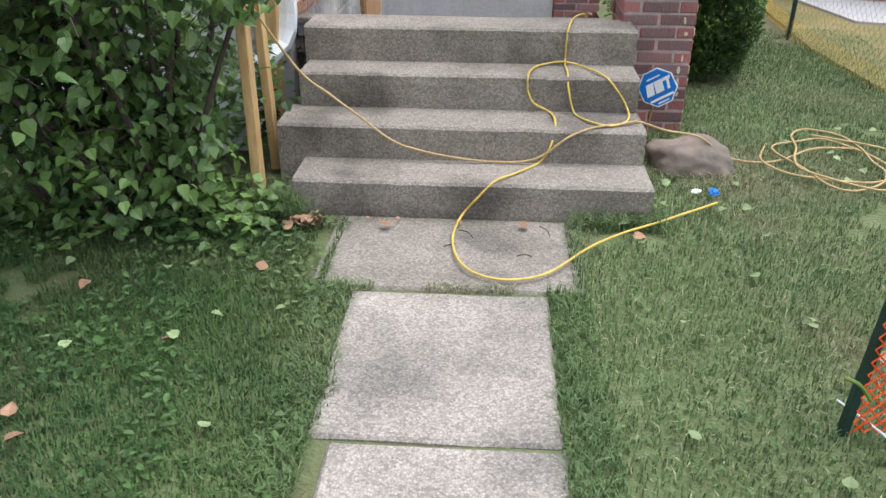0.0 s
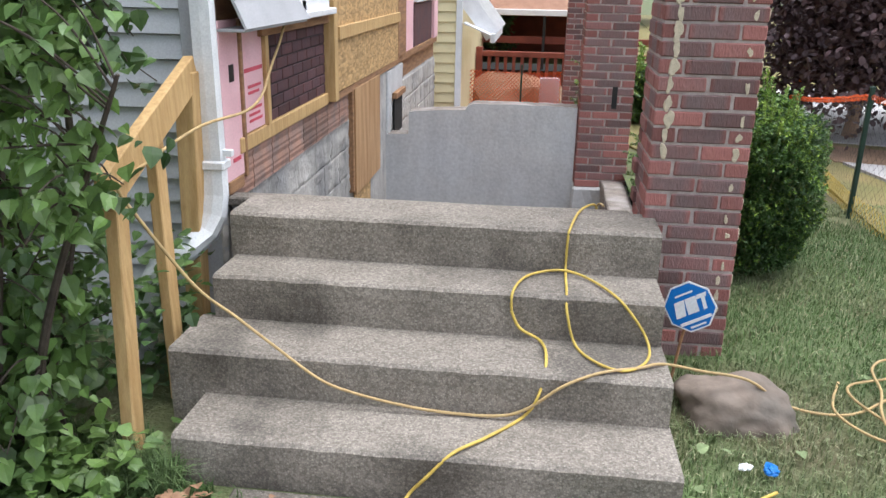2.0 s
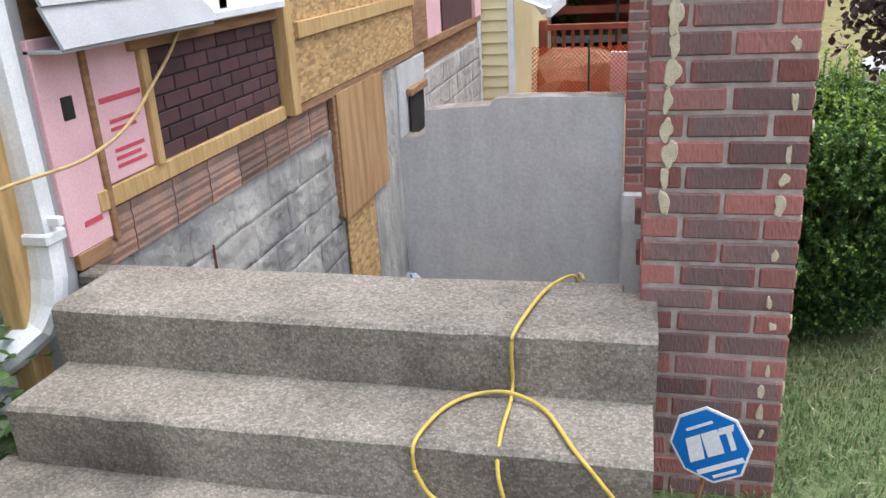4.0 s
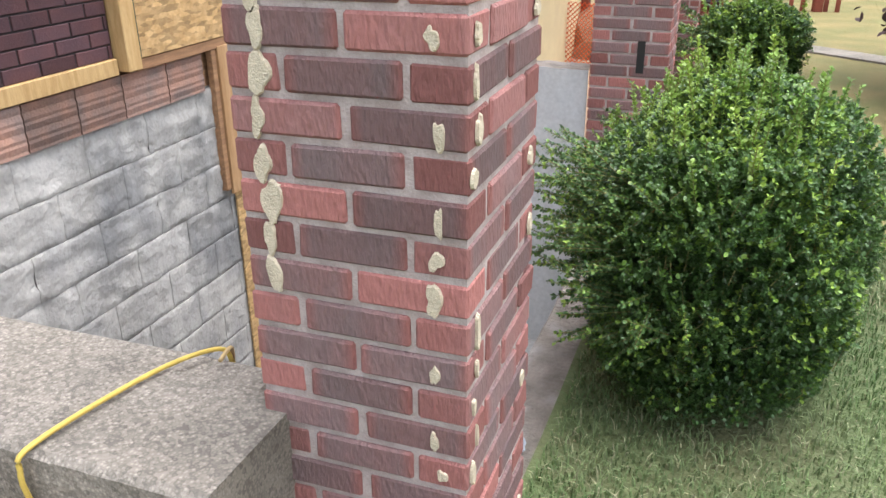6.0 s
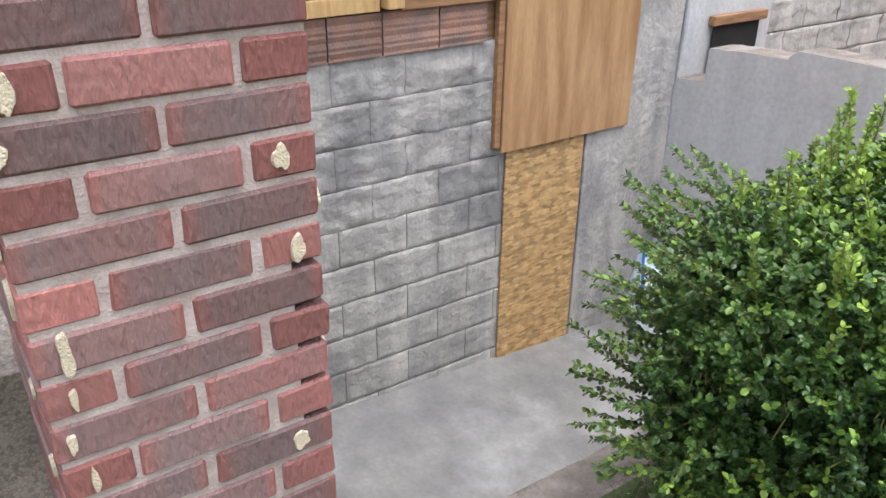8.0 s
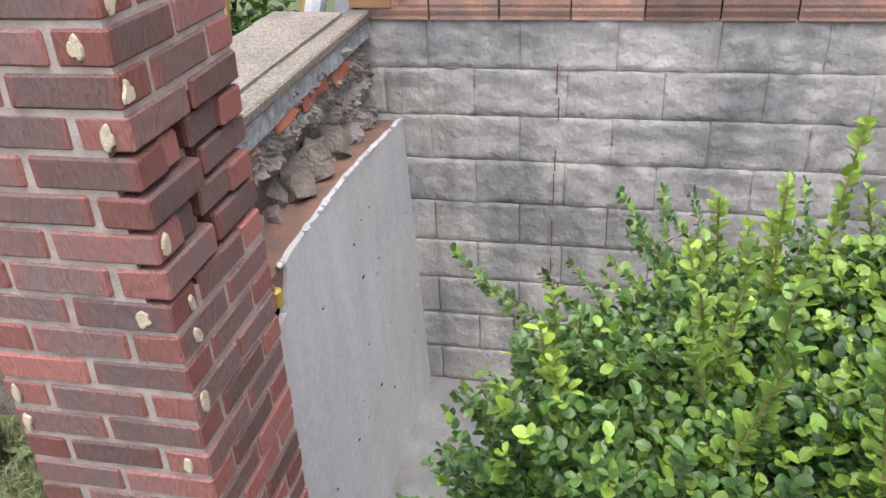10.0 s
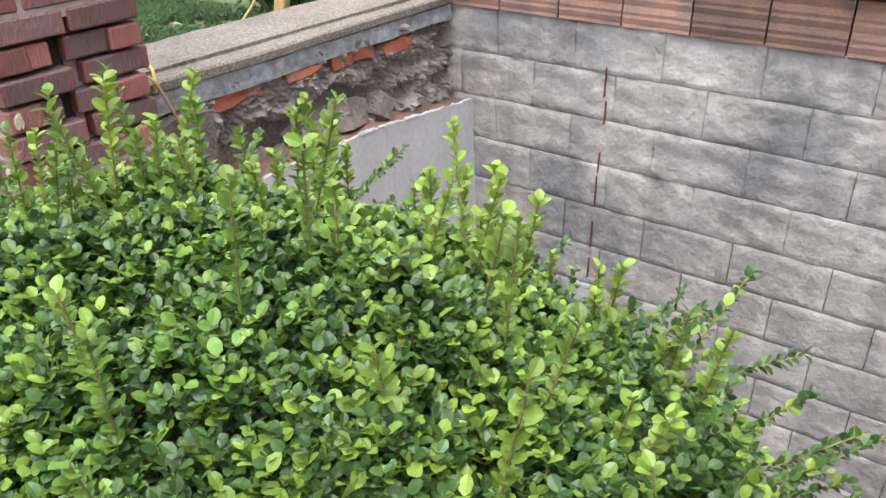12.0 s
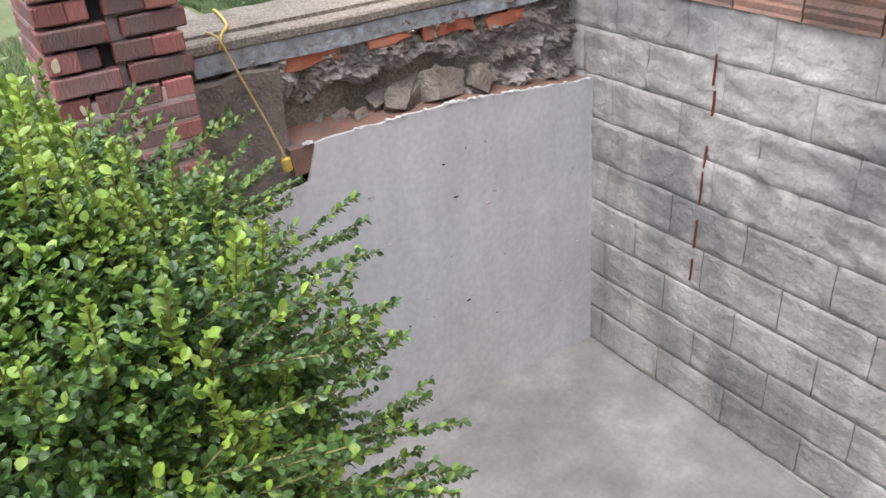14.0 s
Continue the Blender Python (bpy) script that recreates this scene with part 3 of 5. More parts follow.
Z1 = JZ - 23 * BR
p1 = pillar(-0.41, 0.0, Z1, 37, 1, "dark red brick porch pillar with cream adhesive splats", slot=(0.66, 0.96))
p1.location, p1.scale = (0.01, 0, 0), (1.03, 1.05, 1)
p2 = pillar(0, 0, -0.16, 32, 0, "grimy dark red brick pillar at the far porch corner")
p2.location, p2.scale = (-0.525, 4.03, 0), (1.17, 1.17, 1)
# dark patch on the face, painted shade for a missing brick's gap
part("slot_hollow", box(0.245, 0.285, -0.003, 0.02, 0.585, 0.78), M["dark"], p2, "near-black patch for the shade where a brick is missing")
tagged(obj("pillar_footing", roughen(box(-0.54, -0.02, 3.98, 4.55, PIT_Z - 0.3, -0.165, 0.02), 6, 0.02, 5), M["parge"]), "rough pale concrete footing under the far pillar", "footing", kind="structure")
p3 = pillar(-0.56, 8.4, -0.77, 43, 0, "far dark brown brick pillar")


def splat(x, z, w, h, seed, face="front"):
    """A flat irregular patch of dried adhesive on a brick face."""
    bm = bmesh.new()
    n = 26
    ring, top = [], []
    for i in range(n):
        a = i * 2 * math.pi / n
        k = 1 + 0.75 * noise.noise(Vector((math.cos(a) * 0.9 + seed * 3.1, math.sin(a) * 0.9, seed * 1.7))) + 0.12 * noise.noise(Vector((math.cos(a) * 5 + seed, math.sin(a) * 5, seed)))
        u, v = math.cos(a) * w / 2 * k, math.sin(a) * h / 2 * k
        if face == "front":
            ring.append(bm.verts.new((x + u, 0.001, z + v)))
            top.append(bm.verts.new((x + u * 0.86, -0.0045, z + v * 0.9)))
        elif face == "back":
            ring.append(bm.verts.new((x + u, 0.409, z + v)))
            top.append(bm.verts.new((x + u * 0.86, 0.4145, z + v * 0.9)))
        else:
            ring.append(bm.verts.new((-0.001, x + u, z + v)))
            top.append(bm.verts.new((0.0045, x + u * 0.86, z + v * 0.9)))
    for i in range(n):
        bm.faces.new((ring[i], ring[(i + 1) % n], top[(i + 1) % n], top[i]))
    bm.faces.new(top)
    bmesh.ops.recalc_face_normals(bm, faces=bm.faces)
    return bm


rng = random.Random(4)
for k in range(-6, 13):
    z = JZ + k * BR + 0.032
    if -7 < k < 9:
        if k > -8:
            part("adhesive_splat", splat(-0.41 + 0.058 + rng.uniform(-0.008, 0.008), z - 0.005, rng.uniform(0.024, 0.044), rng.uniform(0.062, 0.085), k), M["glue"], p1)
for k in range(-16, 13):
    if rng.random() < 0.78:
        part("adhesive_splat", splat(-0.055 + rng.uniform(-0.01, 0.006), JZ + k * BR + 0.028, rng.uniform(0.014, 0.028), rng.uniform(0.03, 0.058), k + 40), M["glue"], p1)
    if rng.random() < 0.62:
        part("adhesive_splat", splat(0.03 + rng.uniform(-0.012, 0.012), JZ + k * BR + 0.03, rng.uniform(0.01, 0.024), rng.uniform(0.035, 0.066), k + 80, "side"), M["glue"], p1)
    if rng.random() < 0.4:
        part("adhesive_splat", splat(0.37 + rng.uniform(-0.02, 0.012), JZ + k * BR + 0.03, rng.uniform(0.014, 0.03), rng.uniform(0.03, 0.05), k + 120, "side"), M["glue"], p1)
    if rng.random() < 0.4:
        part("adhesive_splat", splat(-0.04 + rng.uniform(-0.03, 0.02), JZ + k * BR + 0.03, rng.uniform(0.014, 0.03), rng.uniform(0.03, 0.05), k + 160, "back"), M["glue"], p1)
# mortar fillet between top step and pillar
part("mortar_fillet", roughen(box(-0.435, -0.385, -0.02, 0.03, 0.02, 0.66), 6, 0.012, 16), M["mortar"], p1, "crumbling mortar in a gap")

# ---- rubble band between top step and parged wall ----
band = thing("rubble_band", "broken concrete, stones and orange clay brick ends under the step", "rubble")
part("smear", roughen(box(-2.34, -0.50, 0.07, 0.138, 0.58, 0.65), 10, 0.012, 9), mat("blue_grey_mortar", (0.36, 0.39, 0.42), (0.22, 0.22, 0.22), scale=24, bump=0.9, fine=60, bdist=0.01), band, "blue-grey mortar smears")
for x0, x1, zc in ((-2.05, -1.83, 0.54), (-1.76, -1.49, 0.56), (-1.44, -1.22, 0.575), (-1.09, -0.84, 0.56)):
    part("brick", roughen(box(x0, x1, 0.06, 0.128, zc - 0.036, zc + 0.024, 0.004), 6, 0.02, 16, x0), M["rubblered"], band, "orange clay brick end")
def rubble_face():
    bm = bmesh.new()
    nx, nz = 170, 46
    rows = []
    for j in range(nz + 1):
        row = []
        for i in range(nx + 1):
            x, z = -2.37 + 1.9 * i / nx, 0.13 + 0.5 * j / nz
            v = Vector((x * 9, z * 11, 0))
            d = 0.022 + 0.05 * noise.noise(v) + 0.04 * abs(noise.noise(v * 2.3)) + 0.024 * noise.noise(v * 5.1) + 0.012 * noise.noise(v * 11)
            cave = math.exp(-((x + 1.3) / 0.52) ** 4) * math.exp(-((z - 0.33 + 0.06 * (x + 1.3) - 0.05 * noise.noise(Vector((x * 7, 0, 5)))) / 0.075) ** 4)
            cell = noise.cell(Vector((x * 13 + 0.5 * noise.noise(v), z * 15, 1)))
            d += 0.018 * (cell - 0.5) - 0.24 * cave * (0.6 + 0.4 * cell)
            row.append(bm.verts.new((x, 0.085 + d + 0.03 * max(0, 0.3 - z), z)))
        rows.append(row)
    for a, c in zip(rows, rows[1:]):
        for i in range(nx):
            bm.faces.new((a[i], a[i + 1], c[i + 1], c[i]))
    bmesh.ops.recalc_face_normals(bm, faces=bm.faces)
    return bm


part("rubble_face", rubble_face(), M["rubbleface"], band, "crumbling lime mortar and broken concrete")
rng = random.Random(11)
for i in range(15):
    x = rng.uniform(-1.85, -0.85)
    s = rng.uniform(0.025, 0.085)
    bm = box(-s * 1.2, s * 1.2, -s * 0.7, s * 0.7, -s * 0.8, s * 0.8, s * 0.06)
    roughen(bm, 1, s * 0.3, 12, i)
    part("stone", slanted(bm, pose(x, 0.04 + rng.uniform(0, 0.07), 0.235 + s * 0.6 + rng.uniform(0, 0.02), rng.uniform(-40, 40), rng.uniform(-40, 40), rng.uniform(0, 90))), M["rubble"], band)
ledge = roughen(box(-2.36, -0.78, 0.02, 0.238, 0.06, 0.172), 12, 0.008, 7)
for v in ledge.verts:
    v.co.z += 0.08 * min(1.0, max(0.0, (v.co.x + 2.4) / 1.9 * 2.2)) + 0.22 * max(0.0, 0.14 - v.co.y)
part("ledge", ledge, M["tile"], band, "reddish brown brick ledge")
tagged(obj("plug", roughen(box(-0.80, -0.42, 0.0, 0.19, PIT_Z - 0.05, 0.56), 9, 0.025, 8), M["rubble"]), "lump of rough old concrete beside the pillar", "concrete")

rng = random.Random(17)
wf = bpy.data.objects["wall_front"]
for i in range(26):
    x, z = rng.uniform(-2.3, -0.8), rng.uniform(-1.1, 0.05)
    part("pit_mark", blob(x, 0.262 - 0.04 * (z - 0.1), z, rng.uniform(0.004, 0.016), 0.004, rng.uniform(0.003, 0.007), 0.4, 2, i, 1), M["mortar"] if i % 3 else M["dark"], wf)
for i in range(34):
    x = rng.uniform(-2.38, -0.84)
    part("crumb", blob(x, 0.247, 0.188 + 0.08 * min(1.0, (x + 2.4) / 1.9 * 2.2), rng.uniform(0.008, 0.02), 0.012, rng.uniform(0.005, 0.011), 0.5, 2, i, 1), M["parge"], wf)

# ---- house side ----
def course_blocks(z0, h, y0, y1, l, offset, material, name, parent, d=0.012, joint=0.008, rock=0.0, every=None):
    y = y0 - offset
    i = 0
    while y < y1:
        a, b = max(y, y0), min(y + l, y1)
        if b - a > 0.05:
            bm = box(-0.02, d * (0.7 + 0.6 * random.random()), a + joint / 2, b - joint / 2, z0 + joint / 2, z0 + h - joint / 2, 0.0015)
            if rock:
                bmesh.ops.subdivide_edges(bm, edges=bm.edges[:], cuts=7, use_grid_fill=True)
                for v in bm.verts:
                    if v.co.x > 0.002:
                        v.co.x += rock * (noise.noise(Vector((v.co.y * 9, v.co.z * 14, z0))) + 0.7 * noise.noise(Vector((v.co.y * 24, v.co.z * 30, z0))))
            part(name, slanted(bm, HOUSE), material, parent, smooth=bool(rock))
        y += l
        i += 1


BH = 0.2185
for k in range(10):
    z0 = 0.65 - (k + 1) * BH
    course_blocks(z0, BH, -0.03, 4.06, 0.415, 0.0 if k % 2 == 0 else 0.2075, M["block"], "block", house_wall, joint=0.0016 if k < 4 else 0.0042, d=0.004, rock=0.012 if k < 4 else 0.005)
for k in range(5):
    course_blocks(0.65 - (k + 1) * BH, BH, 4.95, 7.75, 0.415, 0.2 * (k % 2), M["block"], "block", house_wall, rock=0.012)
for y, z0, z1 in ((0.962, 0.33, 0.46), (0.972, 0.2, 0.31), (0.962, -0.04, 0.06), (0.958, -0.22, -0.06), (0.956, -0.44, -0.3), (0.953, -0.62, -0.5)):
    part("rust_streak", slanted(roughen(box(0.006, 0.019, y, y + 0.004, z0, z1), 3, 0.003, 20), HOUSE), M["rust"], house_wall, "thin rusty red streak")
tiles = thing("clay_tile_course", "scored reddish clay tile course above the block foundation", "tile course", kind="structure")
def scored_tile(y0, y1, z0, z1):
    bm = bmesh.new()
    n = 8
    zs, xs = [], []
    for i in range(n):
        zs += [z0 + (z1 - z0) * i / n, z0 + (z1 - z0) * (i + 0.55) / n]
        xs += [0.02, 0.0225 if i % 3 else 0.0175]
    zs.append(z1)
    xs.append(0.02)
    a = [bm.verts.new((x, y0, z)) for x, z in zip(xs, zs)]
    b = [bm.verts.new((x, y1, z)) for x, z in zip(xs, zs)]
    c = [bm.verts.new((-0.02, y0, z0)), bm.verts.new((-0.02, y1, z0)), bm.verts.new((-0.02, y1, z1)), bm.verts.new((-0.02, y0, z1))]
    for i in range(len(a) - 1):
        bm.faces.new((a[i], b[i], b[i + 1], a[i + 1]))
    bm.faces.new((a[0], c[0], c[1], b[0]))
    bm.faces.new((a[-1], b[-1], c[2], c[3]))
    bm.faces.new(a + [c[3], c[0]])
    bm.faces.new(b + [c[2], c[1]])
    bmesh.ops.recalc_face_normals(bm, faces=bm.faces)
    return slanted(bm, HOUSE)


y = 0.1
while y < 2.4:
    w = random.uniform(0.28, 0.34)
    part("tile", scored_tile(y, y + w - 0.008, 0.65, 0.855), M["tile"], tiles)
    y += w
sill_trim = tagged(obj("trim", roughen(hbox(-0.02, 0.035, 0.22, 1.895, 0.862, 0.938, 0.004), 3, 0.003, 4), M["lumber"]), "long raw wooden ledger board on the house wall", "trim", kind="structure")
tagged(obj("trim_far", hbox(-0.02, 0.035, 4.62, 7.75, 0.86, 0.93, 0.004), M["oldwood"]), "weathered wooden ledger board", "trim", kind="structure")
# brick-look sheathing panel
faux = thing("sheathing_panel", "dark brown brick-pattern sheathing between raw boards", "wall panel")
part("backing", hbox(-0.02, 0.008, 0.665, 1.895, 0.938, 1.40), M["fauxgap"], faux)
for r in range(7):
    y = 0.665 - (0.1 if r % 2 else 0)
    while y < 1.895:
        a, b = max(y, 0.665), min(y + 0.2, 1.895)
        if b - a > 0.03:
            part("brick", hbox(0.0, 0.016, a + 0.005, b - 0.005, 0.94 + r * 0.066, 0.998 + r * 0.066, 0.003), M["faux"], faux)
        y += 0.2
part("stud", hbox(0, 0.045, 0.61, 0.66, 0.938, 1.42, 0.003), M["lumber"], faux)
part("header", hbox(0, 0.05, 0.55, 1.895, 1.40, 1.455, 0.004), M["oldwood"], faux)
# pink foam
foam = thing("foam_insulation", "pink foam insulation board with red printing", "insulation")
for y0, y1, z0 in ((0.03, 0.265, 0.76), (0.3, 0.605, 0.945)):
    part("board", hbox(0, 0.025, y0, y1, z0, 1.5, 0.003), M["pink"], foam)
part("batten", hbox(0.0, 0.036, 0.267, 0.298, 0.74, 1.5, 0.003), M["oldwood"], foam)
for i, z in enumerate((0.99, 1.02, 1.05, 1.13, 1.16)):
    part("print_bar", hbox(0.025, 0.0275, 0.37, 0.56 - 0.03 * (i % 2), z, z + 0.014), M["print"], foam)
for z, y0, y1 in ((1.24, 0.33, 0.59), (0.84, 0.12, 0.22)):
    part("print_bar", hbox(0.025, 0.0275, y0, y1, z, z + 0.02), M["print"], foam)
part("print_square", hbox(0.025, 0.0275, 0.13, 0.19, 1.22, 1.3), M["black"], foam)
part("bottom_batten", hbox(0, 0.03, 0.05, 0.24, 0.70, 0.76, 0.003), M["oldwood"], foam)
# window
win = thing("window_1", "white framed house window with a stepped sill", "window", kind="structure")
part("window_sill", hbox(0, 0.11, 0.72, 1.88, 1.46, 1.50, 0.006), M["white"], win)
part("window_frame", hbox(0, 0.06, 0.72, 0.80, 1.50, 2.6, 0.004), M["white"], win)
part("window_frame", hbox(0, 0.06, 1.80, 1.88, 1.50, 2.6, 0.004), M["white"], win)
part("window_frame", hbox(0, 0.06, 1.26, 1.34, 1.50, 2.6, 0.004), M["white"], win)
part("window_frame", hbox(0, 0.06, 0.80, 1.80, 1.50, 1.56, 0.004), M["white"], win)
part("pane", hbox(0, 0.025, 0.8, 1.80, 1.56, 2.6), M["glass"], win)
# grey flashing that overhangs the corner
flash = thing("metal_flashing", "bent grey aluminium flashing over the foam boards", "flashing")
for i in range(3):
    f0, f1 = i / 3, (i + 1) / 3
    bm = bmesh.new()
    a = [bm.verts.new(p) for p in ((0.15 - 0.14 * f0 + 0.012, 0.03, 1.47 + 0.4 * f0), (0.15 - 0.14 * f0 + 0.012, 1.07 - 0.3 * f0, 1.47 + 0.4 * f0), (0.15 - 0.14 * f1, 0.77 + 0.3 * (1 - f1), 1.47 + 0.4 * f1), (0.15 - 0.14 * f1, 0.03, 1.47 + 0.4 * f1))]
    f = bm.faces.new(a)
    r = bmesh.ops.extrude_face_region(bm, geom=[f])
    bmesh.ops.translate(bm, verts=[v for v in r["geom"] if isinstance(v, bmesh.types.BMVert)], vec=(-0.012, 0, -0.004))
    bmesh.ops.recalc_face_normals(bm, faces=bm.faces)
    part("strip", slanted(bm, HOUSE), M["greytrim"], flash)
part("soffit", hbox(0.0, 0.15, 0.03, 1.03, 1.455, 1.468, 0.002), M["greytrim"], flash)
# OSB and posts
osb = thing("osb_sheet", "raw OSB sheet nailed over the house opening with a pale rail", "board")
part("sheet", hbox(0.0, 0.05, 2.01, 4.58, 0.915, 2.6, 0.003), M["osb"], osb)
part("rail", hbox(0.05, 0.075, 2.1, 4.58, 1.275, 1.365, 0.003), M["lumber"], osb, "pale pine rail")
part("stud", hbox(0.0, 0.085, 1.905, 2.0, 0.875, 2.6, 0.004), M["lumber"], osb, "new yellow pine stud")
part("tape", hbox(0.05, 0.053, 2.02, 2.04, 0.92, 2.6), M["postgreen"], osb, "green edge mark")
part("cleat", hbox(0.0, 0.045, 2.005, 4.6, 0.858, 0.912, 0.003), M["oldwood"], osb)
ply = thing("plywood_sheet", "plywood cover over an opening in the block wall", "board")
part("sheet", hbox(0.03, 0.05, 2.645, 3.64, 0.02, 0.87, 0.002), M["ply"], ply, "stained plywood")
part("lower_sheet", hbox(0.012, 0.026, 2.7, 3.3, PIT_Z - 0.2, 0.06, 0.002), M["osb"], ply, "OSB strip")
part("edge_board", hbox(0.0, 0.04, 2.6, 2.64, 0.05, 0.855, 0.003), M["oldwood"], ply)
tagged(obj("wall_pilaster", roughen(hbox(0.0, 0.026, 3.32, 4.06, PIT_Z - 0.2, 0.85, 0.006), 6, 0.004, 5), M["block"]), "rough concrete pilaster in the block wall", "wall", kind="structure")
tagged(obj("wall_patch", roughen(hbox(0.0, 0.04, 4.07, 4.93, -0.6, 0.845, 0.01), 6, 0.012, 4), M["parge"]), "patched pale mortar on the house foundation", "wall", kind="structure")
vent = thing("cellar_window", "small dark cellar window hole in the foundation", "window")
# no real opening: a near-black panel colours in the darkness inside
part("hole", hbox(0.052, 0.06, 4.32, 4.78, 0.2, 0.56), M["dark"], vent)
part("lintel", hbox(0.045, 0.09, 4.28, 4.82, 0.56, 0.62, 0.004), M["oldwood"], vent)
# second bay past the OSB
bay = thing("far_sheathing", "pink foam and brick-pattern sheathing on the far house wall", "wall panel")
part("board", hbox(0, 0.025, 5.1, 5.72, 0.93, 2.4, 0.003), M["pink"], bay)
part("board", hbox(0, 0.02, 5.82, 7.3, 0.93, 1.4, 0.003), M["faux"], bay)
part("stud", hbox(0, 0.05, 4.6, 5.08, 0.93, 2.6, 0.003), M["oldwood"], bay)
part("stud", hbox(0, 0.05, 7.35, 7.7, 0.93, 2.6, 0.003), M["pink"], bay)
part("window_frame", hbox(0, 0.05, 5.82, 7.3, 1.42, 1.5, 0.003), M["white"], bay)
part("pane", hbox(0, 0.02, 5.9, 7.25, 1.5, 2.6), M["glass"], bay)

# front siding: lapped boards
for k in range(30):
    z = -0.1 + k * 0.11
    bm = bmesh.new()
    prof = [(0.02, z), (-0.012, z + 0.004), (0.012, z + 0.108), (0.02, z + 0.108)]
    a = [bm.verts.new((-8.4, y, zz)) for y, zz in prof]
    b = [bm.verts.new((-2.47, y, zz)) for y, zz in prof]
    for i in range(3):
        bm.faces.new((a[i], b[i], b[i + 1], a[i + 1]))
    bm.faces.new(a)
    bm.faces.new(b[::-1])
    bmesh.ops.recalc_face_normals(bm, faces=bm.faces)
    part("siding_board", bm, M["siding"], front_house)
tagged(obj("trim_corner", box(-2.49, -2.36, -0.03, 0.06, 0.0, 4.0, 0.006), M["greytrim"]), "grey metal corner trim of the house", "trim", kind="structure")

# downspout
def spout(points, w=0.1, d=0.075):
    pts = [Vector(p) for p in points]
    bm = bmesh.new()
    rings = []
    for i, p in enumerate(pts):
        t = (pts[min(i + 1, len(pts) - 1)] - pts[max(i - 1, 0)]).normalized()
        x = Vector((1, 0, 0)) if abs(t.x) < 0.8 else Vector((0, 1, 0))
        x = (x - t * x.dot(t)).normalized()
        y = t.cross(x)
        ring = []
        for a in range(16):
            ang = a * math.pi / 8
            c, s = math.cos(ang), math.sin(ang)
            u = math.copysign(abs(c) ** 0.4, c) * w / 2
            v = math.copysign(abs(s) ** 0.4, s) * d / 2
            k = 0.93 if a % 2 else 1.0
            ring.append(bm.verts.new(p + x * u * k + y * v * k))
        rings.append(ring)
    for a, b in zip(rings, rings[1:]):
        for k in range(16):
            bm.faces.new((a[k], a[(k + 1) % 16], b[(k + 1) % 16], b[k]))
    bm.faces.new(rings[0][::-1])
    bm.faces.new(rings[-1])
    bmesh.ops.recalc_face_normals(bm, faces=bm.faces)
    return bm


ds = thing("downspout", "white fluted aluminium downspout with a curved elbow", "downspout", (0, 0, 0))
part("pipe", spout([(-2.36, -0.085, 3.8), (-2.36, -0.085, 2.0), (-2.35, -0.085, 0.86)]), M["white"], ds)
part("elbow", spout([(-2.35, -0.085, 0.87), (-2.345, -0.1, 0.74), (-2.35, -0.125, 0.65), (-2.375, -0.16, 0.58), (-2.45, -0.23, 0.51), (-2.55, -0.3, 0.45), (-2.62, -0.34, 0.3), (-2.64, -0.35, 0.0)], 0.105, 0.08), M["white"], ds)
part("collar", box(-2.415, -2.29, -0.135, -0.035, 0.86, 0.9, 0.006), M["white"], ds)
part("strap", box(-2.31, -2.26, -0.10, -0.07, 0.92, 0.95, 0.003), M["white"], ds)

# handrail of new lumber
rail = thing("handrail", "unfinished yellow pine handrail with upright posts beside the steps", "handrail")
part("post", beam((-2.315, -1.10, 0.0), (-2.355, -0.96, 0.97), 0.05, 0.08, up=(0, 1, 0)), M["lumber"], rail)
part("post", beam((-2.345, -0.64, 0.0), (-2.40, -0.55, 1.12), 0.045, 0.08, up=(0, 1, 0)), M["lumber"], rail)
part("post", beam((-2.45, -0.17, 0.0), (-2.42, -0.15, 1.3), 0.085, 0.085, up=(0, 1, 0)), M["lumber"], rail)
part("rail", beam((-2.345, -1.05, 0.985), (-2.41, -0.12, 1.3), 0.14, 0.045, up=(1, 0, 0)), M["lumber"], rail)

# ---- cords ----
def cord(name, pts, r, material, label):
    return tagged(obj(name, tube([(x, y, z * 1.017) for x, y, z in pts], r, 8), material, None, "", True), label, "cord")


cord("extension_cord", [(-0.60, 0.168, 0.66), (-0.62, 0.15, 0.705), (-0.69, 0.02, 0.708), (-0.74, -0.25, 0.708), (-0.75, -0.285, 0.66), (-0.75, -0.29, 0.53), (-0.75, -0.49, 0.524), (-0.746, -0.568, 0.46), (-0.71, -0.60, 0.345),
      (-0.65, -0.735, 0.344), (-0.554, -0.81, 0.344), (-0.474, -0.766, 0.344), (-0.426, -0.655, 0.344), (-0.435, -0.572, 0.38), (-0.49, -0.568, 0.46), (-0.56, -0.53, 0.524), (-0.65, -0.36, 0.524), (-0.75, -0.30, 0.535), (-0.85, -0.30, 0.524),
      (-0.925, -0.39, 0.524), (-0.963, -0.548, 0.522), (-0.964, -0.568, 0.45)], 0.0056, M["cord"], "yellow extension cord looped over the upper concrete steps")
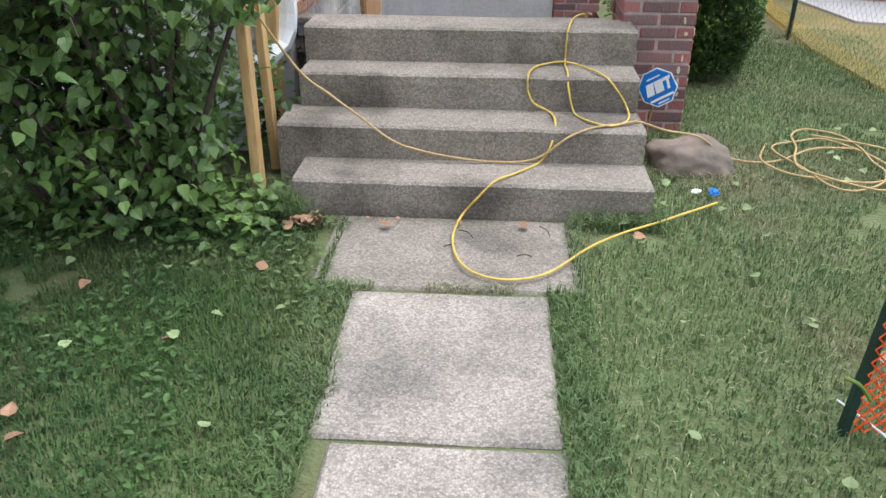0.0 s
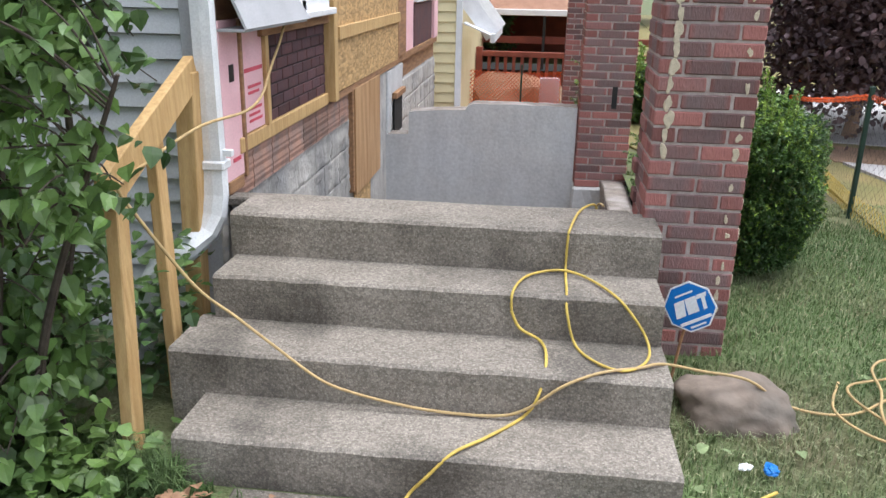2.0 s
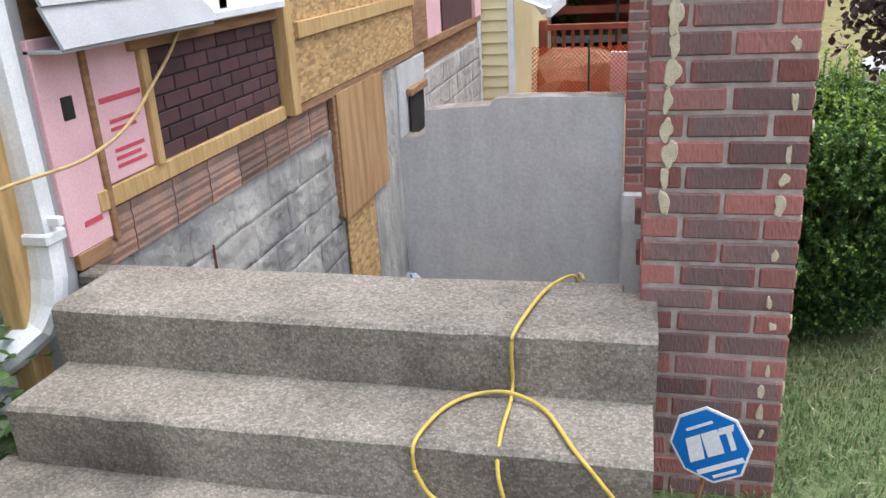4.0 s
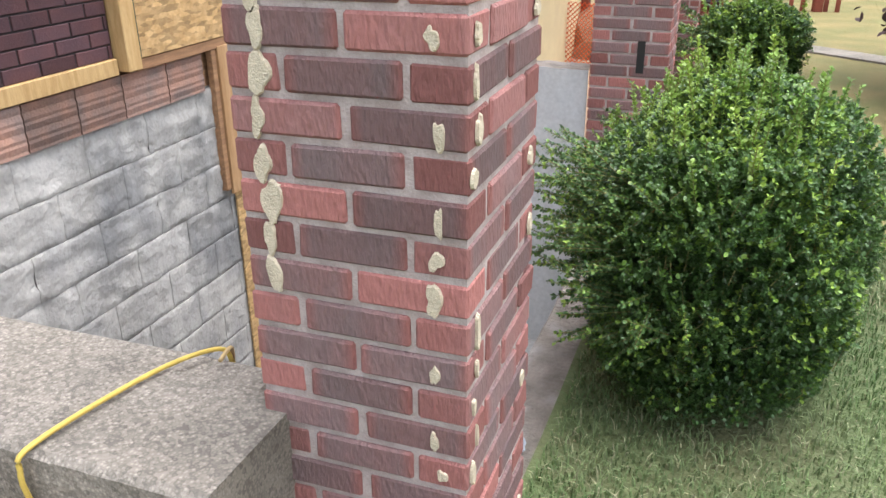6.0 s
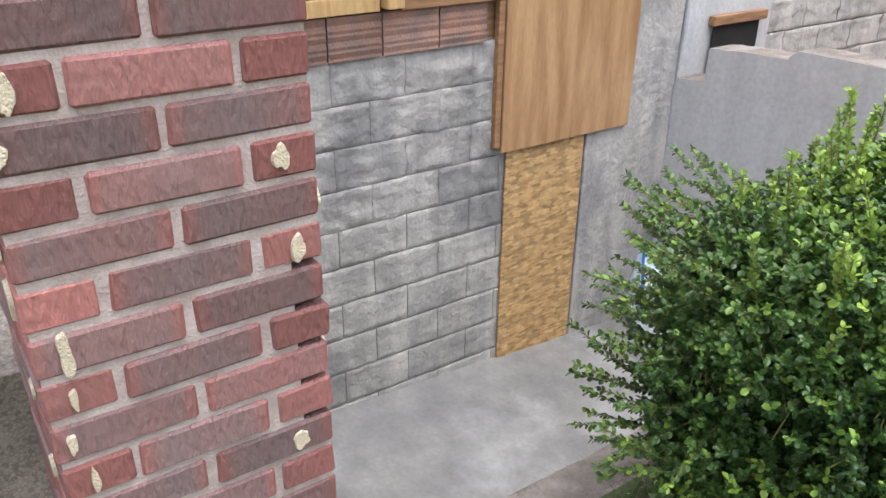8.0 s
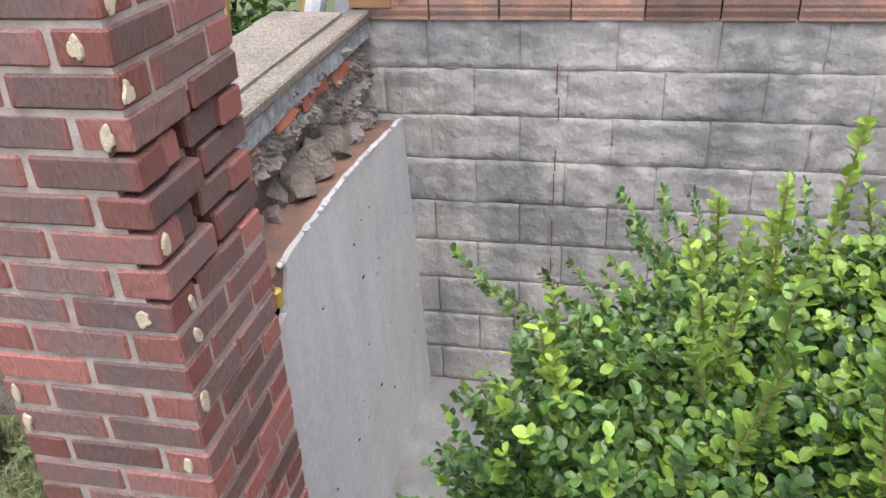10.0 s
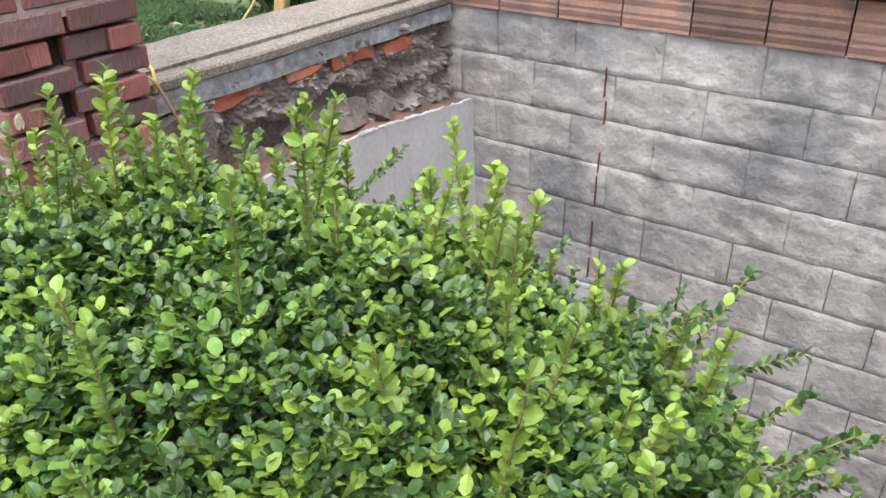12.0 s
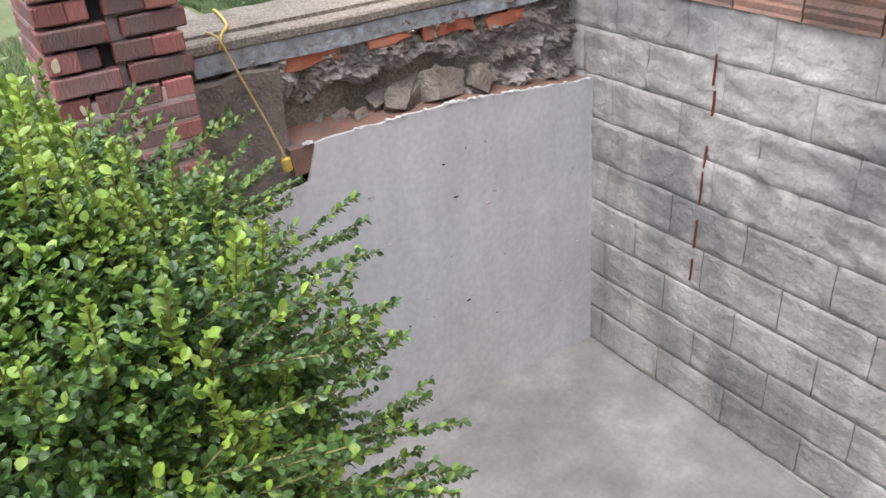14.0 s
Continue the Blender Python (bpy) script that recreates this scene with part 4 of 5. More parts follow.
cord("trailing_cord", [(-0.964, -0.568, 0.45), (-0.927, -0.57, 0.38), (-0.842, -0.60, 0.344), (-0.82, -0.763, 0.344), (-0.843, -0.892, 0.264), (-0.896, -0.90, 0.175), (-1.02, -1.056, 0.173), (-1.125, -1.17, 0.173),
      (-1.208, -1.212, 0.10), (-1.28, -1.22, 0.012), (-1.313, -1.45, 0.01), (-1.28, -1.67, 0.01), (-1.19, -1.80, 0.01), (-1.05, -1.84, 0.01), (-0.884, -1.77, 0.012), (-0.70, -1.553, 0.022), (-0.535, -1.41, 0.03), (-0.304, -1.255, 0.035), (-0.005, -1.03, 0.035)], 0.0062, M["cord"], "yellow cord trailing off the steps onto the lawn")
cord("thin_cord", [(-2.29, -1.06, 1.0), (-2.27, -1.02, 0.92), (-2.10, -0.95, 0.63), (-1.956, -0.93, 0.507), (-1.827, -0.93, 0.41), (-1.66, -0.92, 0.28), (-1.525, -0.915, 0.228), (-1.318, -0.915, 0.19), (-1.135, -0.91, 0.173), (-0.975, -0.91, 0.18), (-0.875, -0.9, 0.215),
      (-0.755, -0.895, 0.31), (-0.62, -0.838, 0.345), (-0.479, -0.778, 0.345), (-0.385, -0.72, 0.34), (-0.2, -0.55, 0.24), (0.0, -0.5, 0.19), (0.2, -0.43, 0.05), (0.45, -0.42, 0.03), (0.75, -0.2, 0.035), (1.0, -0.2, 0.04)], 0.006, M["cordold"], "tan cord hanging from the handrail across the steps")
coil = []
for i in range(34):
    a = 2.6 + i * 0.55
    coil.append((0.72 + (0.27 + 0.07 * math.sin(i * 1.3)) * math.cos(a) + 0.004 * i, -0.4 + (0.4 + 0.1 * math.cos(i * 0.9)) * math.sin(a), 0.035 + 0.0008 * i))
cord("coiled_cord", coil, 0.006, M["cordold"], "loosely coiled tan cord lying on the lawn")
cord("wall_cord", [(-0.58, 0.1, 0.712), (-0.60, 0.17, 0.70), (-0.63, 0.2, 0.6), (-0.69, 0.225, 0.42), (-0.725, 0.255, 0.3), (-0.74, 0.268, 0.23)], 0.005, M["cordold"], "tan cord end hanging down the broken wall")
tagged(obj("cord_plug", tube([(-0.74, 0.268, 0.24), (-0.742, 0.268, 0.215), (-0.744, 0.268, 0.19)], 0.02, 10), M["cord"], None, "", True), "orange-yellow plug at the cord end", "plug")
cord("hanging_wire", [(-2.3, -1.06, 1.0), (-2.36, -0.6, 1.02), (-2.32, -0.25, 1.07), (-2.22, 0.1, 1.1), (-2.28, 0.55, 1.22), (-2.3, 1.0, 1.6), (-2.3, 1.25, 2.6)], 0.007, M["cordold"], "old cable strung from the house to the handrail")

# ---- yard sign ----
sign = thing("yard_sign", "blue octagonal security yard sign with white lettering on a stake", "sign")
SM = pose(-0.213, -0.25, 0.395, 84, 0, -20) @ pose(0, 0, 0, 0, 0, 33)
bm = bmesh.new()
ring = [(0.112 * math.cos(radians(22.5 + 45 * i)), 0.112 * math.sin(radians(22.5 + 45 * i))) for i in range(8)]
f = bm.faces.new([bm.verts.new((x, y, 0)) for x, y in ring])
r = bmesh.ops.extrude_face_region(bm, geom=[f])
bmesh.ops.translate(bm, verts=[v for v in r["geom"] if isinstance(v, bmesh.types.BMVert)], vec=(0, 0, -0.006))
bmesh.ops.recalc_face_normals(bm, faces=bm.faces)
part("panel", slanted(bm, SM), M["white"], sign, "white rim")
bm = bmesh.new()
bm.faces.new([bm.verts.new((x * 0.94, y * 0.94, 0.001)) for x, y in ring])
bmesh.ops.recalc_face_normals(bm, faces=bm.faces)
part("face", slanted(bm, SM), M["blue"], sign, "blue face")
for (u0, u1, v0, v1, sh) in ((-0.075, -0.03, -0.03, 0.038, 0.02), (-0.02, 0.03, -0.03, 0.038, 0.012), (0.036, 0.082, 0.02, 0.038, 0.01), (0.05, 0.066, -0.03, 0.02, 0.01)):
    bm = bmesh.new()
    bm.faces.new([bm.verts.new(p) for p in ((u0, v0, 0.003), (u1, v0, 0.003), (u1 + sh, v1, 0.003), (u0 + sh, v1, 0.003))])
    part("mark", slanted(bm, SM), M["white"], sign, "white logo bar")
for v0, w, h in ((-0.062, 0.07, 0.014), (-0.085, 0.035, 0.008), (0.06, 0.04, 0.008)):
    part("text_bar", slanted(box(-w, w, v0 - h / 2, v0 + h / 2, 0.0015, 0.003), SM), M["white"], sign)
part("stake", tube([(-0.212, -0.238, 0.36), (-0.235, -0.24, 0.2), (-0.26, -0.25, 0.0)], 0.007, 8), M["oldwood"], sign)
rock = tagged(obj("boulder", blob(-0.02, -0.44, 0.03, 0.24, 0.17, 0.14, 0.3, 1.3, 3, 4), M["rock"], None, "", True), "flat brown field stone beside the steps", "rock")

# ---- litter ----
def crumple(name, x, y, z, r, material, label, seed):
    bm = blob(0, 0, 0, r, r * 0.7, r * 0.4, 0.45, 2.2, seed, 3)
    return tagged(obj(name, slanted(bm, pose(x, y, z, 0, 0, seed * 40)), material), label, "litter")


crumple("blue_wrapper", 0.015, -0.88, 0.03, 0.036, M["blue"], "crumpled blue plastic wrapper in the grass", 2)
crumple("white_wrapper", -0.075, -0.875, 0.03, 0.026, M["white"], "crumpled white wrapper in the grass", 5)
crumple("plastic_scrap", -0.178, 1.05, -0.065, 0.06, M["bag"], "torn clear plastic on the cellar wall edge", 3)
block = thing("loose_block", "dark hollow concrete block lying in the pit", "block")
part("shell", slanted(box(-0.1, 0.1, -0.06, 0.06, 0, 0.17, 0.006), pose(-1.5, 3.9, floor_z(3.9), 0, 0, 20)), M["riser"], block)
# block cores are near-black plates, their inner shade given as colour
for dx in (-0.045, 0.045):
    part("hollow", slanted(box(dx - 0.032, dx + 0.032, -0.064, -0.058, 0.03, 0.14), pose(-1.5, 3.9, floor_z(3.9), 0, 0, 20)), M["dark"], block)

# ---- plastic bag in the pit ----
bag = thing("plastic_bag", "crumpled clear plastic bag with blue print against the wall", "bag")
bm = bmesh.new()
rings = []
for i in range(9):
    t = i / 8
    c = Vector((-2.3 + 0.2 * t, 3.97 - 0.12 * t, -0.9 - 0.5 * t))
    rr = 0.02 + 0.15 * math.sin(math.pi * min(0.98, t * 0.6 + 0.05))
    rings.append([bm.verts.new(c + Vector((math.cos(a * 0.5236) * rr * (1 + 0.3 * noise.noise(Vector((a, t * 4, 0)))), math.sin(a * 0.5236) * rr * 0.6, 0.04 * noise.noise(Vector((a * 2, t * 6, 2)))))) for a in range(12)])
for a, b in zip(rings, rings[1:]):
    for k in range(12):
        bm.faces.new((a[k], a[(k + 1) % 12], b[(k + 1) % 12], b[k]))
part("film", bm, M["bag"], bag)
part("stripe", tube([(-2.29, 3.92, -0.9), (-2.2, 3.84, -1.08), (-2.1, 3.76, -1.28)], 0.01, 6), M["blue"], bag, "blue printed stripe")

# ---- box hedge bushes ----
def hedge(name, cx, cy, rx, ry, h, shoots, label, seed, leaf=0.0145, tall=30, slope=0.0, z0=0.0):
    """A clipped bush left to sprout: upright shoots with pairs of small round leaves, paler at their tips."""
    rs = np.random.RandomState(seed)
    t = thing(name, label, "bush")
    old_p, old_d, new_p, new_d = [], [], [], []
    twig = bmesh.new()
    def surface(a, u):
        bump = 1 + 0.13 * noise.noise(Vector((math.cos(a) * 2 + seed, math.sin(a) * 2, u * 3))) + 0.07 * noise.noise(Vector((math.cos(a) * 6, math.sin(a) * 6 + seed, u * 8)))
        prof = (0.80 + 0.55 * u - 0.35 * u * u) if u < 0.62 else (0.80 + 0.55 * 0.62 - 0.135) * math.sqrt(max(0.0, 1 - ((u - 0.62) / 0.40) ** 2))
        return prof * bump
    for i in range(shoots):
        a = rs.rand() * 2 * math.pi
        topside = rs.rand() < 0.5
        if topside:
            k = math.sqrt(rs.rand()) * 0.97
            u = 0.93 - 0.33 * k ** 3 + 0.05 * noise.noise(Vector((math.cos(a) * k * 4 + seed, math.sin(a) * k * 4, 1)))
            rad = k * 0.97
        else:
            u = 0.06 + 0.8 * rs.rand()
            rad = surface(a, u) * (0.78 + 0.24 * rs.rand())
        u *= 1 - slope * max(0.0, -math.cos(a) * rad) ** 1.3
        base = np.array([cx + rx * rad * math.cos(a), cy + ry * rad * math.sin(a), z0 + h * u])
        out = np.array([math.cos(a) * rad, math.sin(a) * rad, 0.0])
        d = out * (0.25 if topside else 0.75) + np.array([0, 0, 0.9]) + rs.normal(size=3) * 0.35
        d /= np.linalg.norm(d)
        n = rs.randint(5, 10)
        long = rs.rand() < 0.016 and topside
        if topside:
            d = d * 0.45 + np.array([0, 0, 0.75])
        if long:
            n = rs.randint(14, tall)
        sprawl = (not topside) and math.cos(a) < -0.2 and 0.25 < u < 0.75 and rs.rand() < 0.11
        if sprawl:
            n = rs.randint(16, 40)
            d = np.array([math.cos(a) * 0.9, math.sin(a) * 0.7, 0.15]) + rs.normal(size=3) * 0.25
        d /= np.linalg.norm(d)
        step = leaf * 0.62
        p = base - d * step * n * (0.55 if not (long or sprawl) else 0.15)
        spin = rs.rand() * 3.14
        for j in range(n):
            p = p + d * step
            spin += 1.57
            s1 = np.cross(d, [math.cos(spin), math.sin(spin), 0.3])
            s1 /= np.linalg.norm(s1) + 1e-9
            young = (j > n * 0.5 and rs.rand() < (0.4 if topside else 0.22)) or long
            for sg in (1, -1):
                (new_p if young else old_p).append(p)
                (new_d if young else old_d).append(s1 * sg + d * 1.05 + rs.normal(size=3) * 0.2)
        if long or sprawl or i % 9 == 0:
            q = tube([tuple(base - d * step * n * 0.8), tuple(base), tuple(p)], 0.0014, 4)
            me = bpy.data.meshes.new("t")
            q.to_mesh(me)
            q.free()
            twig.from_mesh(me)
            bpy.data.meshes.remove(me)
    # inner leaves, so that the inside is not hollow
    m = shoots * 3
    a = rs.rand(m) * 2 * np.pi
    k = np.sqrt(rs.rand(m)) * 0.86
    zz = (0.05 + 0.8 * rs.rand(m)) * (1 - slope * np.maximum(0.0, -np.cos(a) * k) ** 1.3)
    inner = np.stack([cx + rx * k * np.cos(a), cy + ry * k * np.sin(a), z0 + h * zz], 1)
    leaf_mesh("inner_leaves", inner, rs.normal(size=(m, 3)) + (0, 0, 0.3), leaf, 0.9, M["leafbox"], t, seed=seed + 1)
    leaf_mesh("leaves", old_p, old_d, leaf * 1.05, 0.75, M["leafbox"], t, "small glossy dark green leaves", seed=seed + 2)
    leaf_mesh("young_leaves", new_p, new_d, leaf * 1.2, 0.75, M["leafnew"], t, "bright yellow-green young leaves", seed=seed + 3)
    tagged(part("twig_tangle", twig, M["twig"], t, "thin brown twigs"), kind="stuff")
    wood = bmesh.new()
    for i in range(16):
        a = rs.rand() * 6.283
        r0 = rs.rand() * 0.15
        e = 0.3 + 0.5 * rs.rand()
        q = tube([(cx + rx * r0 * math.cos(a), cy + ry * r0 * math.sin(a), z0 - 0.03), (cx + rx * e * 0.5 * math.cos(a), cy + ry * e * 0.5 * math.sin(a), z0 + h * 0.3), (cx + rx * e * math.cos(a), cy + ry * e * math.sin(a), z0 + h * 0.75)], 0.014, 6, 0.004)
        me = bpy.data.meshes.new("t")
        q.to_mesh(me)
        q.free()
        wood.from_mesh(me)
        bpy.data.meshes.remove(me)
    part("branches", wood, M["bark"], t, "dark woody branches")
    return t


hedge("boxwood_bush", 0.39, 1.74, 0.48, 0.7, 1.1, 15500, "dense green boxwood bush with bright upright new shoots", 5, leaf=0.0132, slope=0.14)
hedge("boxwood_bush", 0.45, 7.1, 0.47, 0.5, 0.66, 1800, "clipped green boxwood bush further along the house", 8, leaf=0.028)

# ---- heart-leaved shrub on the left ----
def shrub():
    rs = np.random.RandomState(21)
    t = thing("lilac_shrub", "tall leafy shrub with heart-shaped leaves and dark stems", "bush")
    pos, dirs, sizes = [], [], []
    wood = bmesh.new()
    def limb(pts, r, tp):
        q = tube(pts, r, 7, tp)
        me = bpy.data.meshes.new("t")
        q.to_mesh(me)
        q.free()
        wood.from_mesh(me)
        bpy.data.meshes.remove(me)
    for i in range(22):
        bx, by = -2.95 + rs.uniform(-0.35, 0.35), -1.2 + rs.uniform(-0.25, 0.25)
        ex, ey = bx + rs.uniform(-1.0, 0.7), by + rs.uniform(-0.85, 0.4)
        ez = rs.uniform(1.2, 2.9)
        mx, my = bx * 0.6 + ex * 0.4 + rs.uniform(-0.15, 0.15), by * 0.6 + ey * 0.4 + rs.uniform(-0.15, 0.15)
        limb([(bx, by, -0.05), (mx, my, ez * 0.45), (ex, ey, ez)], 0.022, 0.006)
        for j in range(26):
            s = rs.uniform(0.15, 1.0)
            c = np.array([mx, my, ez * 0.45]) * (1 - s) + np.array([ex, ey, ez]) * s if s > 0.4 else np.array([bx, by, 0]) * (1 - s * 2) + np.array([mx, my, ez * 0.45]) * s * 2
            e = c + np.array([rs.uniform(-0.5, 0.5), rs.uniform(-0.5, 0.3), rs.uniform(-0.3, 0.3)])
            lim = -2.42 if e[2] < 1.0 else -2.12
            if e[0] > lim:
                e[0] = lim - rs.uniform(0, 0.2)
            e[2] = max(e[2], 0.12)
            limb([tuple(c), tuple((c + e) / 2 + np.array([0, 0, 0.04])), tuple(e)], 0.004, 0.002)
            for q in range(21):
                f = rs.uniform(0.1, 1.05)
                p = c * (1 - f) + e * f + rs.normal(size=3) * 0.07
                if p[0] > (-2.36 if p[2] < 1.0 else -2.05) or p[2] < 0.05:
                    continue
                pos.append(p)
                dirs.append(np.array([rs.normal() * 0.6 + 0.15, rs.normal() * 0.6 - 0.4, -0.55 + rs.normal() * 0.4]))
                sizes.append(rs.uniform(0.042, 0.075))
    leaf_mesh("leaves", pos, dirs, np.array(sizes), 0.85, M["leaflilac"], t, "heart-shaped green leaves", heart=True, seed=3)
    tagged(part("stem_tangle", wood, M["bark"], t, "dark crooked stems"), kind="stuff")
    for k, pts in enumerate([[(-2.55, -1.25, -0.03), (-2.75, -1.15, 0.3), (-3.0, -1.0, 0.75), (-2.85, -1.0, 1.3), (-2.7, -1.05, 1.9)], [(-2.6, -1.3, -0.03), (-3.0, -1.25, 0.25), (-3.5, -1.1, 0.6), (-3.9, -1.2, 1.1)]]):
        part("trunk", tube(pts, 0.04, 9, 0.014, 0.2), M["bark"], t)
    return t


shrub()
rs = np.random.RandomState(31)
p = np.stack([rs.uniform(-3.6, -2.15, 900), rs.normal(-1.35, 0.16, 900), rs.uniform(0.01, 0.16, 900)], 1)
q = np.stack([rs.normal(-2.45, 0.08, 260), rs.normal(-0.42, 0.12, 260), rs.uniform(0.02, 0.62, 260)], 1)
w = np.stack([rs.normal(-2.72, 0.11, 560), rs.normal(-0.72, 0.22, 560), rs.uniform(0.03, 0.95, 560)], 1)
ivy = leaf_mesh("ground_ivy", np.vstack([p, q, w]), rs.normal(size=(1720, 3)) * (1, 1, 0.4) + (0.2, -0.5, 0.0), 0.055, 0.9, M["leaflilac"], None, heart=True, seed=9)
tagged(ivy, "low ivy and weeds under the shrub beside the steps", "ivy", kind="stuff")

# ---- lawn ----
def lawn(name, n, region, length, material, label, seed, keep):
    rs = np.random.RandomState(seed)
    x = rs.uniform(region[0], region[1], n)
    y = rs.uniform(region[2], region[3], n)
    ok = keep(x, y)
    x, y = x[ok], y[ok]
    n = len(x)
    z = np.full(n, -0.02) + 0.09 * np.exp(-((x - 0.1) ** 2 + (y - 0.2) ** 2) / 0.3)
    a = rs.rand(n) * 6.283
    tilt = rs.uniform(0.2, 1.3, n)
    l = length * rs.uniform(0.5, 1.3, n)
    w = rs.uniform(0.0016, 0.0034, n)
    dx, dy = np.cos(a), np.sin(a)
    base = np.stack([x, y, z], 1)
    side = np.stack([-dy, dx, np.zeros(n)], 1) * w[:, None]
    mid = base + np.stack([dx * l * 0.4 * np.sin(tilt) * 0.6, dy * l * 0.4 * np.sin(tilt) * 0.6, l * 0.55], 1)
    tip = base + np.stack([dx * l * np.sin(tilt), dy * l * np.sin(tilt), l * (0.35 + 0.6 * np.cos(tilt))], 1)
    V = np.stack([base - side, base + side, mid + side * 0.8, mid - side * 0.8, tip], 1).reshape(-1, 3)
    b = (np.arange(n) * 5)[:, None]
    F = np.concatenate([b + np.array([[0, 1, 2]]), b + np.array([[0, 2, 3]]), b + np.array([[3, 2, 4]])]).tolist()
    me = bpy.data.meshes.new(name)
    me.from_pydata(V.tolist(), [], F)
    me.materials.append(material)
    return tagged(new(name, me), label, "grass", kind="stuff")


def on_lawn(x, y):
    path = (x > -1.68 - 0.05 * (y > -2.4) + 0.025 * np.sin(y * 9)) & (x < -0.87 + 0.03 * np.sin(y * 7 + 1)) & (y < -1.86)
    apron = (x > -1.95) & (x < -0.72) & (y > -1.9) & (y < -1.2)
    stair = (x > -2.33) & (x < -0.34) & (y > -1.22) & (y < 0.4)
    pit = (x > -2.6) & (x < -0.05) & (y > 0) & (y < 9.5)
    stone = ((x + 0.02) / 0.2) ** 2 + ((y + 0.47) / 0.14) ** 2 < 1
    house = (x < -2.3) & (y > 0)
    pil = (x > -0.42) & (x < 0.01) & (y > -0.01) & (y < 0.42)
    fine_patch = np.sin(x * 3.1 + 1.7 * np.sin(y * 2.3)) * np.sin(y * 2.7 + 1.3 * np.sin(x * 1.9))
    return ~(path | apron | stair | pit | stone | house | pil) & (fine_patch > -0.93 + 0.25 * np.sin(x * 23) * np.sin(y * 19))


lawn("lawn_grass", 105000, (-1.3, 2.2, -3.9, 3.2), 0.05, M["grass"], "short mown green lawn grass", 41, on_lawn)
# left lawn: weedier, and its colour darkened to stand for shrub shade
lawn("weedy_grass", 70000, (-3.9, -1.3, -4.2, -0.9), 0.06, M["weedshade"], "weedy green grass, coloured darker for the shade under the shrub", 48, on_lawn)
weeds_rs = np.random.RandomState(52)
wx, wy = weeds_rs.uniform(-3.8, -1.75, 5200), weeds_rs.uniform(-4.1, -1.3, 5200)
clumps = np.array([noise.noise(Vector((a * 2.2, b * 2.2, 4))) > 0.02 for a, b in zip(wx, wy)])
wp = np.stack([wx, wy, weeds_rs.uniform(0.005, 0.04, 5200)], 1)[clumps]
tagged(leaf_mesh("lawn_weeds", wp, weeds_rs.normal(size=wp.shape) * (1, 1, 0.35) + (0, 0, 0.25), 0.03, 0.6, M["weedshade"], None, seed=53), "broad-leaved weeds growing in the lawn", "weeds", kind="stuff")
lawn("lawn_straw", 17000, (-1.3, 2.2, -3.9, 3.2), 0.045, M["grassdry"], "dry straw and clippings among the grass", 42, on_lawn)
edge = lambda x, y: ~((x > -1.69) & (x < -0.92) & (y < -1.95)) & ~((x > -1.84) & (x < -0.78) & (y > -1.9)) & (y < -1.22)
lawn("edge_grass", 9000, (-1.86, -1.62, -4.5, -1.25), 0.065, M["grass"], "longer grass along the path edge", 43, edge)
lawn("edge_grass", 4500, (-0.9, -0.72, -4.5, -1.25), 0.07, M["grass"], "longer grass along the path edge", 44, edge)
lawn("joint_grass", 420, (-1.72, -0.98, -1.92, -1.86), 0.035, M["grassdry"], "weeds growing in the path joint", 45, lambda x, y: np.sin(x * 9) > -0.1)
lawn("step_grass", 1500, (-0.75, -0.3, -1.3, -1.05), 0.1, M["grass"], "tall grass tuft at the foot of the steps", 46, lambda x, y: (x > -0.5 + (y + 1.2) * 0) | (y < -1.22))
lawn("step_grass", 700, (-2.32, -2.08, -1.32, -1.18), 0.17, M["grass"], "tall grass tuft at the foot of the steps", 47, lambda x, y: x > -3)

# fallen leaves
rng = random.Random(5)
def fallen(n, area, size, material, label, name):
    base = leaf_mesh(name, [(0, 0, 0)], [(1, 0, 0.1)], size, 0.9, material, None, heart=True, seed=7)
    tagged(base, label, "leaf", "fallen leaves")
    for i in range(n):
        x, y = rng.uniform(*area[:2]), rng.uniform(*area[2:])
        m = pose(x, y, 0.012 if (-1.8 < x < -0.8) else 0.03, rng.uniform(-25, 25), rng.uniform(-25, 25), rng.uniform(0, 360))
        if i:
            copy_thing(base, m)
        else:
            base.matrix_basis = m
fallen(60, (-0.5, 1.3, -3.2, 0.3), 0.05, M["leafpale"], "pale green fallen leaf on the lawn", "fallen_leaf")
fallen(26, (-3.4, -1.9, -3.8, -1.4), 0.05, M["leafpale"], "pale fallen leaf on the lawn", "fallen_leaf")
fallen(16, (-3.3, 0.9, -3.4, -1.3), 0.06, M["leafdry"], "brown dry leaf on the lawn", "dry_leaf")
fallen(7, (-1.95, -0.8, -1.32, -1.24), 0.024, M["leafdry"], "brown dry leaf at the foot of the steps", "dry_leaf")
heap = leaf_mesh("leaf_heap", np.array([-2.02, -1.36, 0.03]) + rs.normal(size=(26, 3)) * (0.05, 0.03, 0.015), rs.normal(size=(26, 3)) * (1, 1, 0.5), 0.052, 0.9, M["leafdry"], None, heart=True, seed=4)
tagged(heap, "curled heap of brown dry leaves beside the steps", "leaves", kind="stuff")
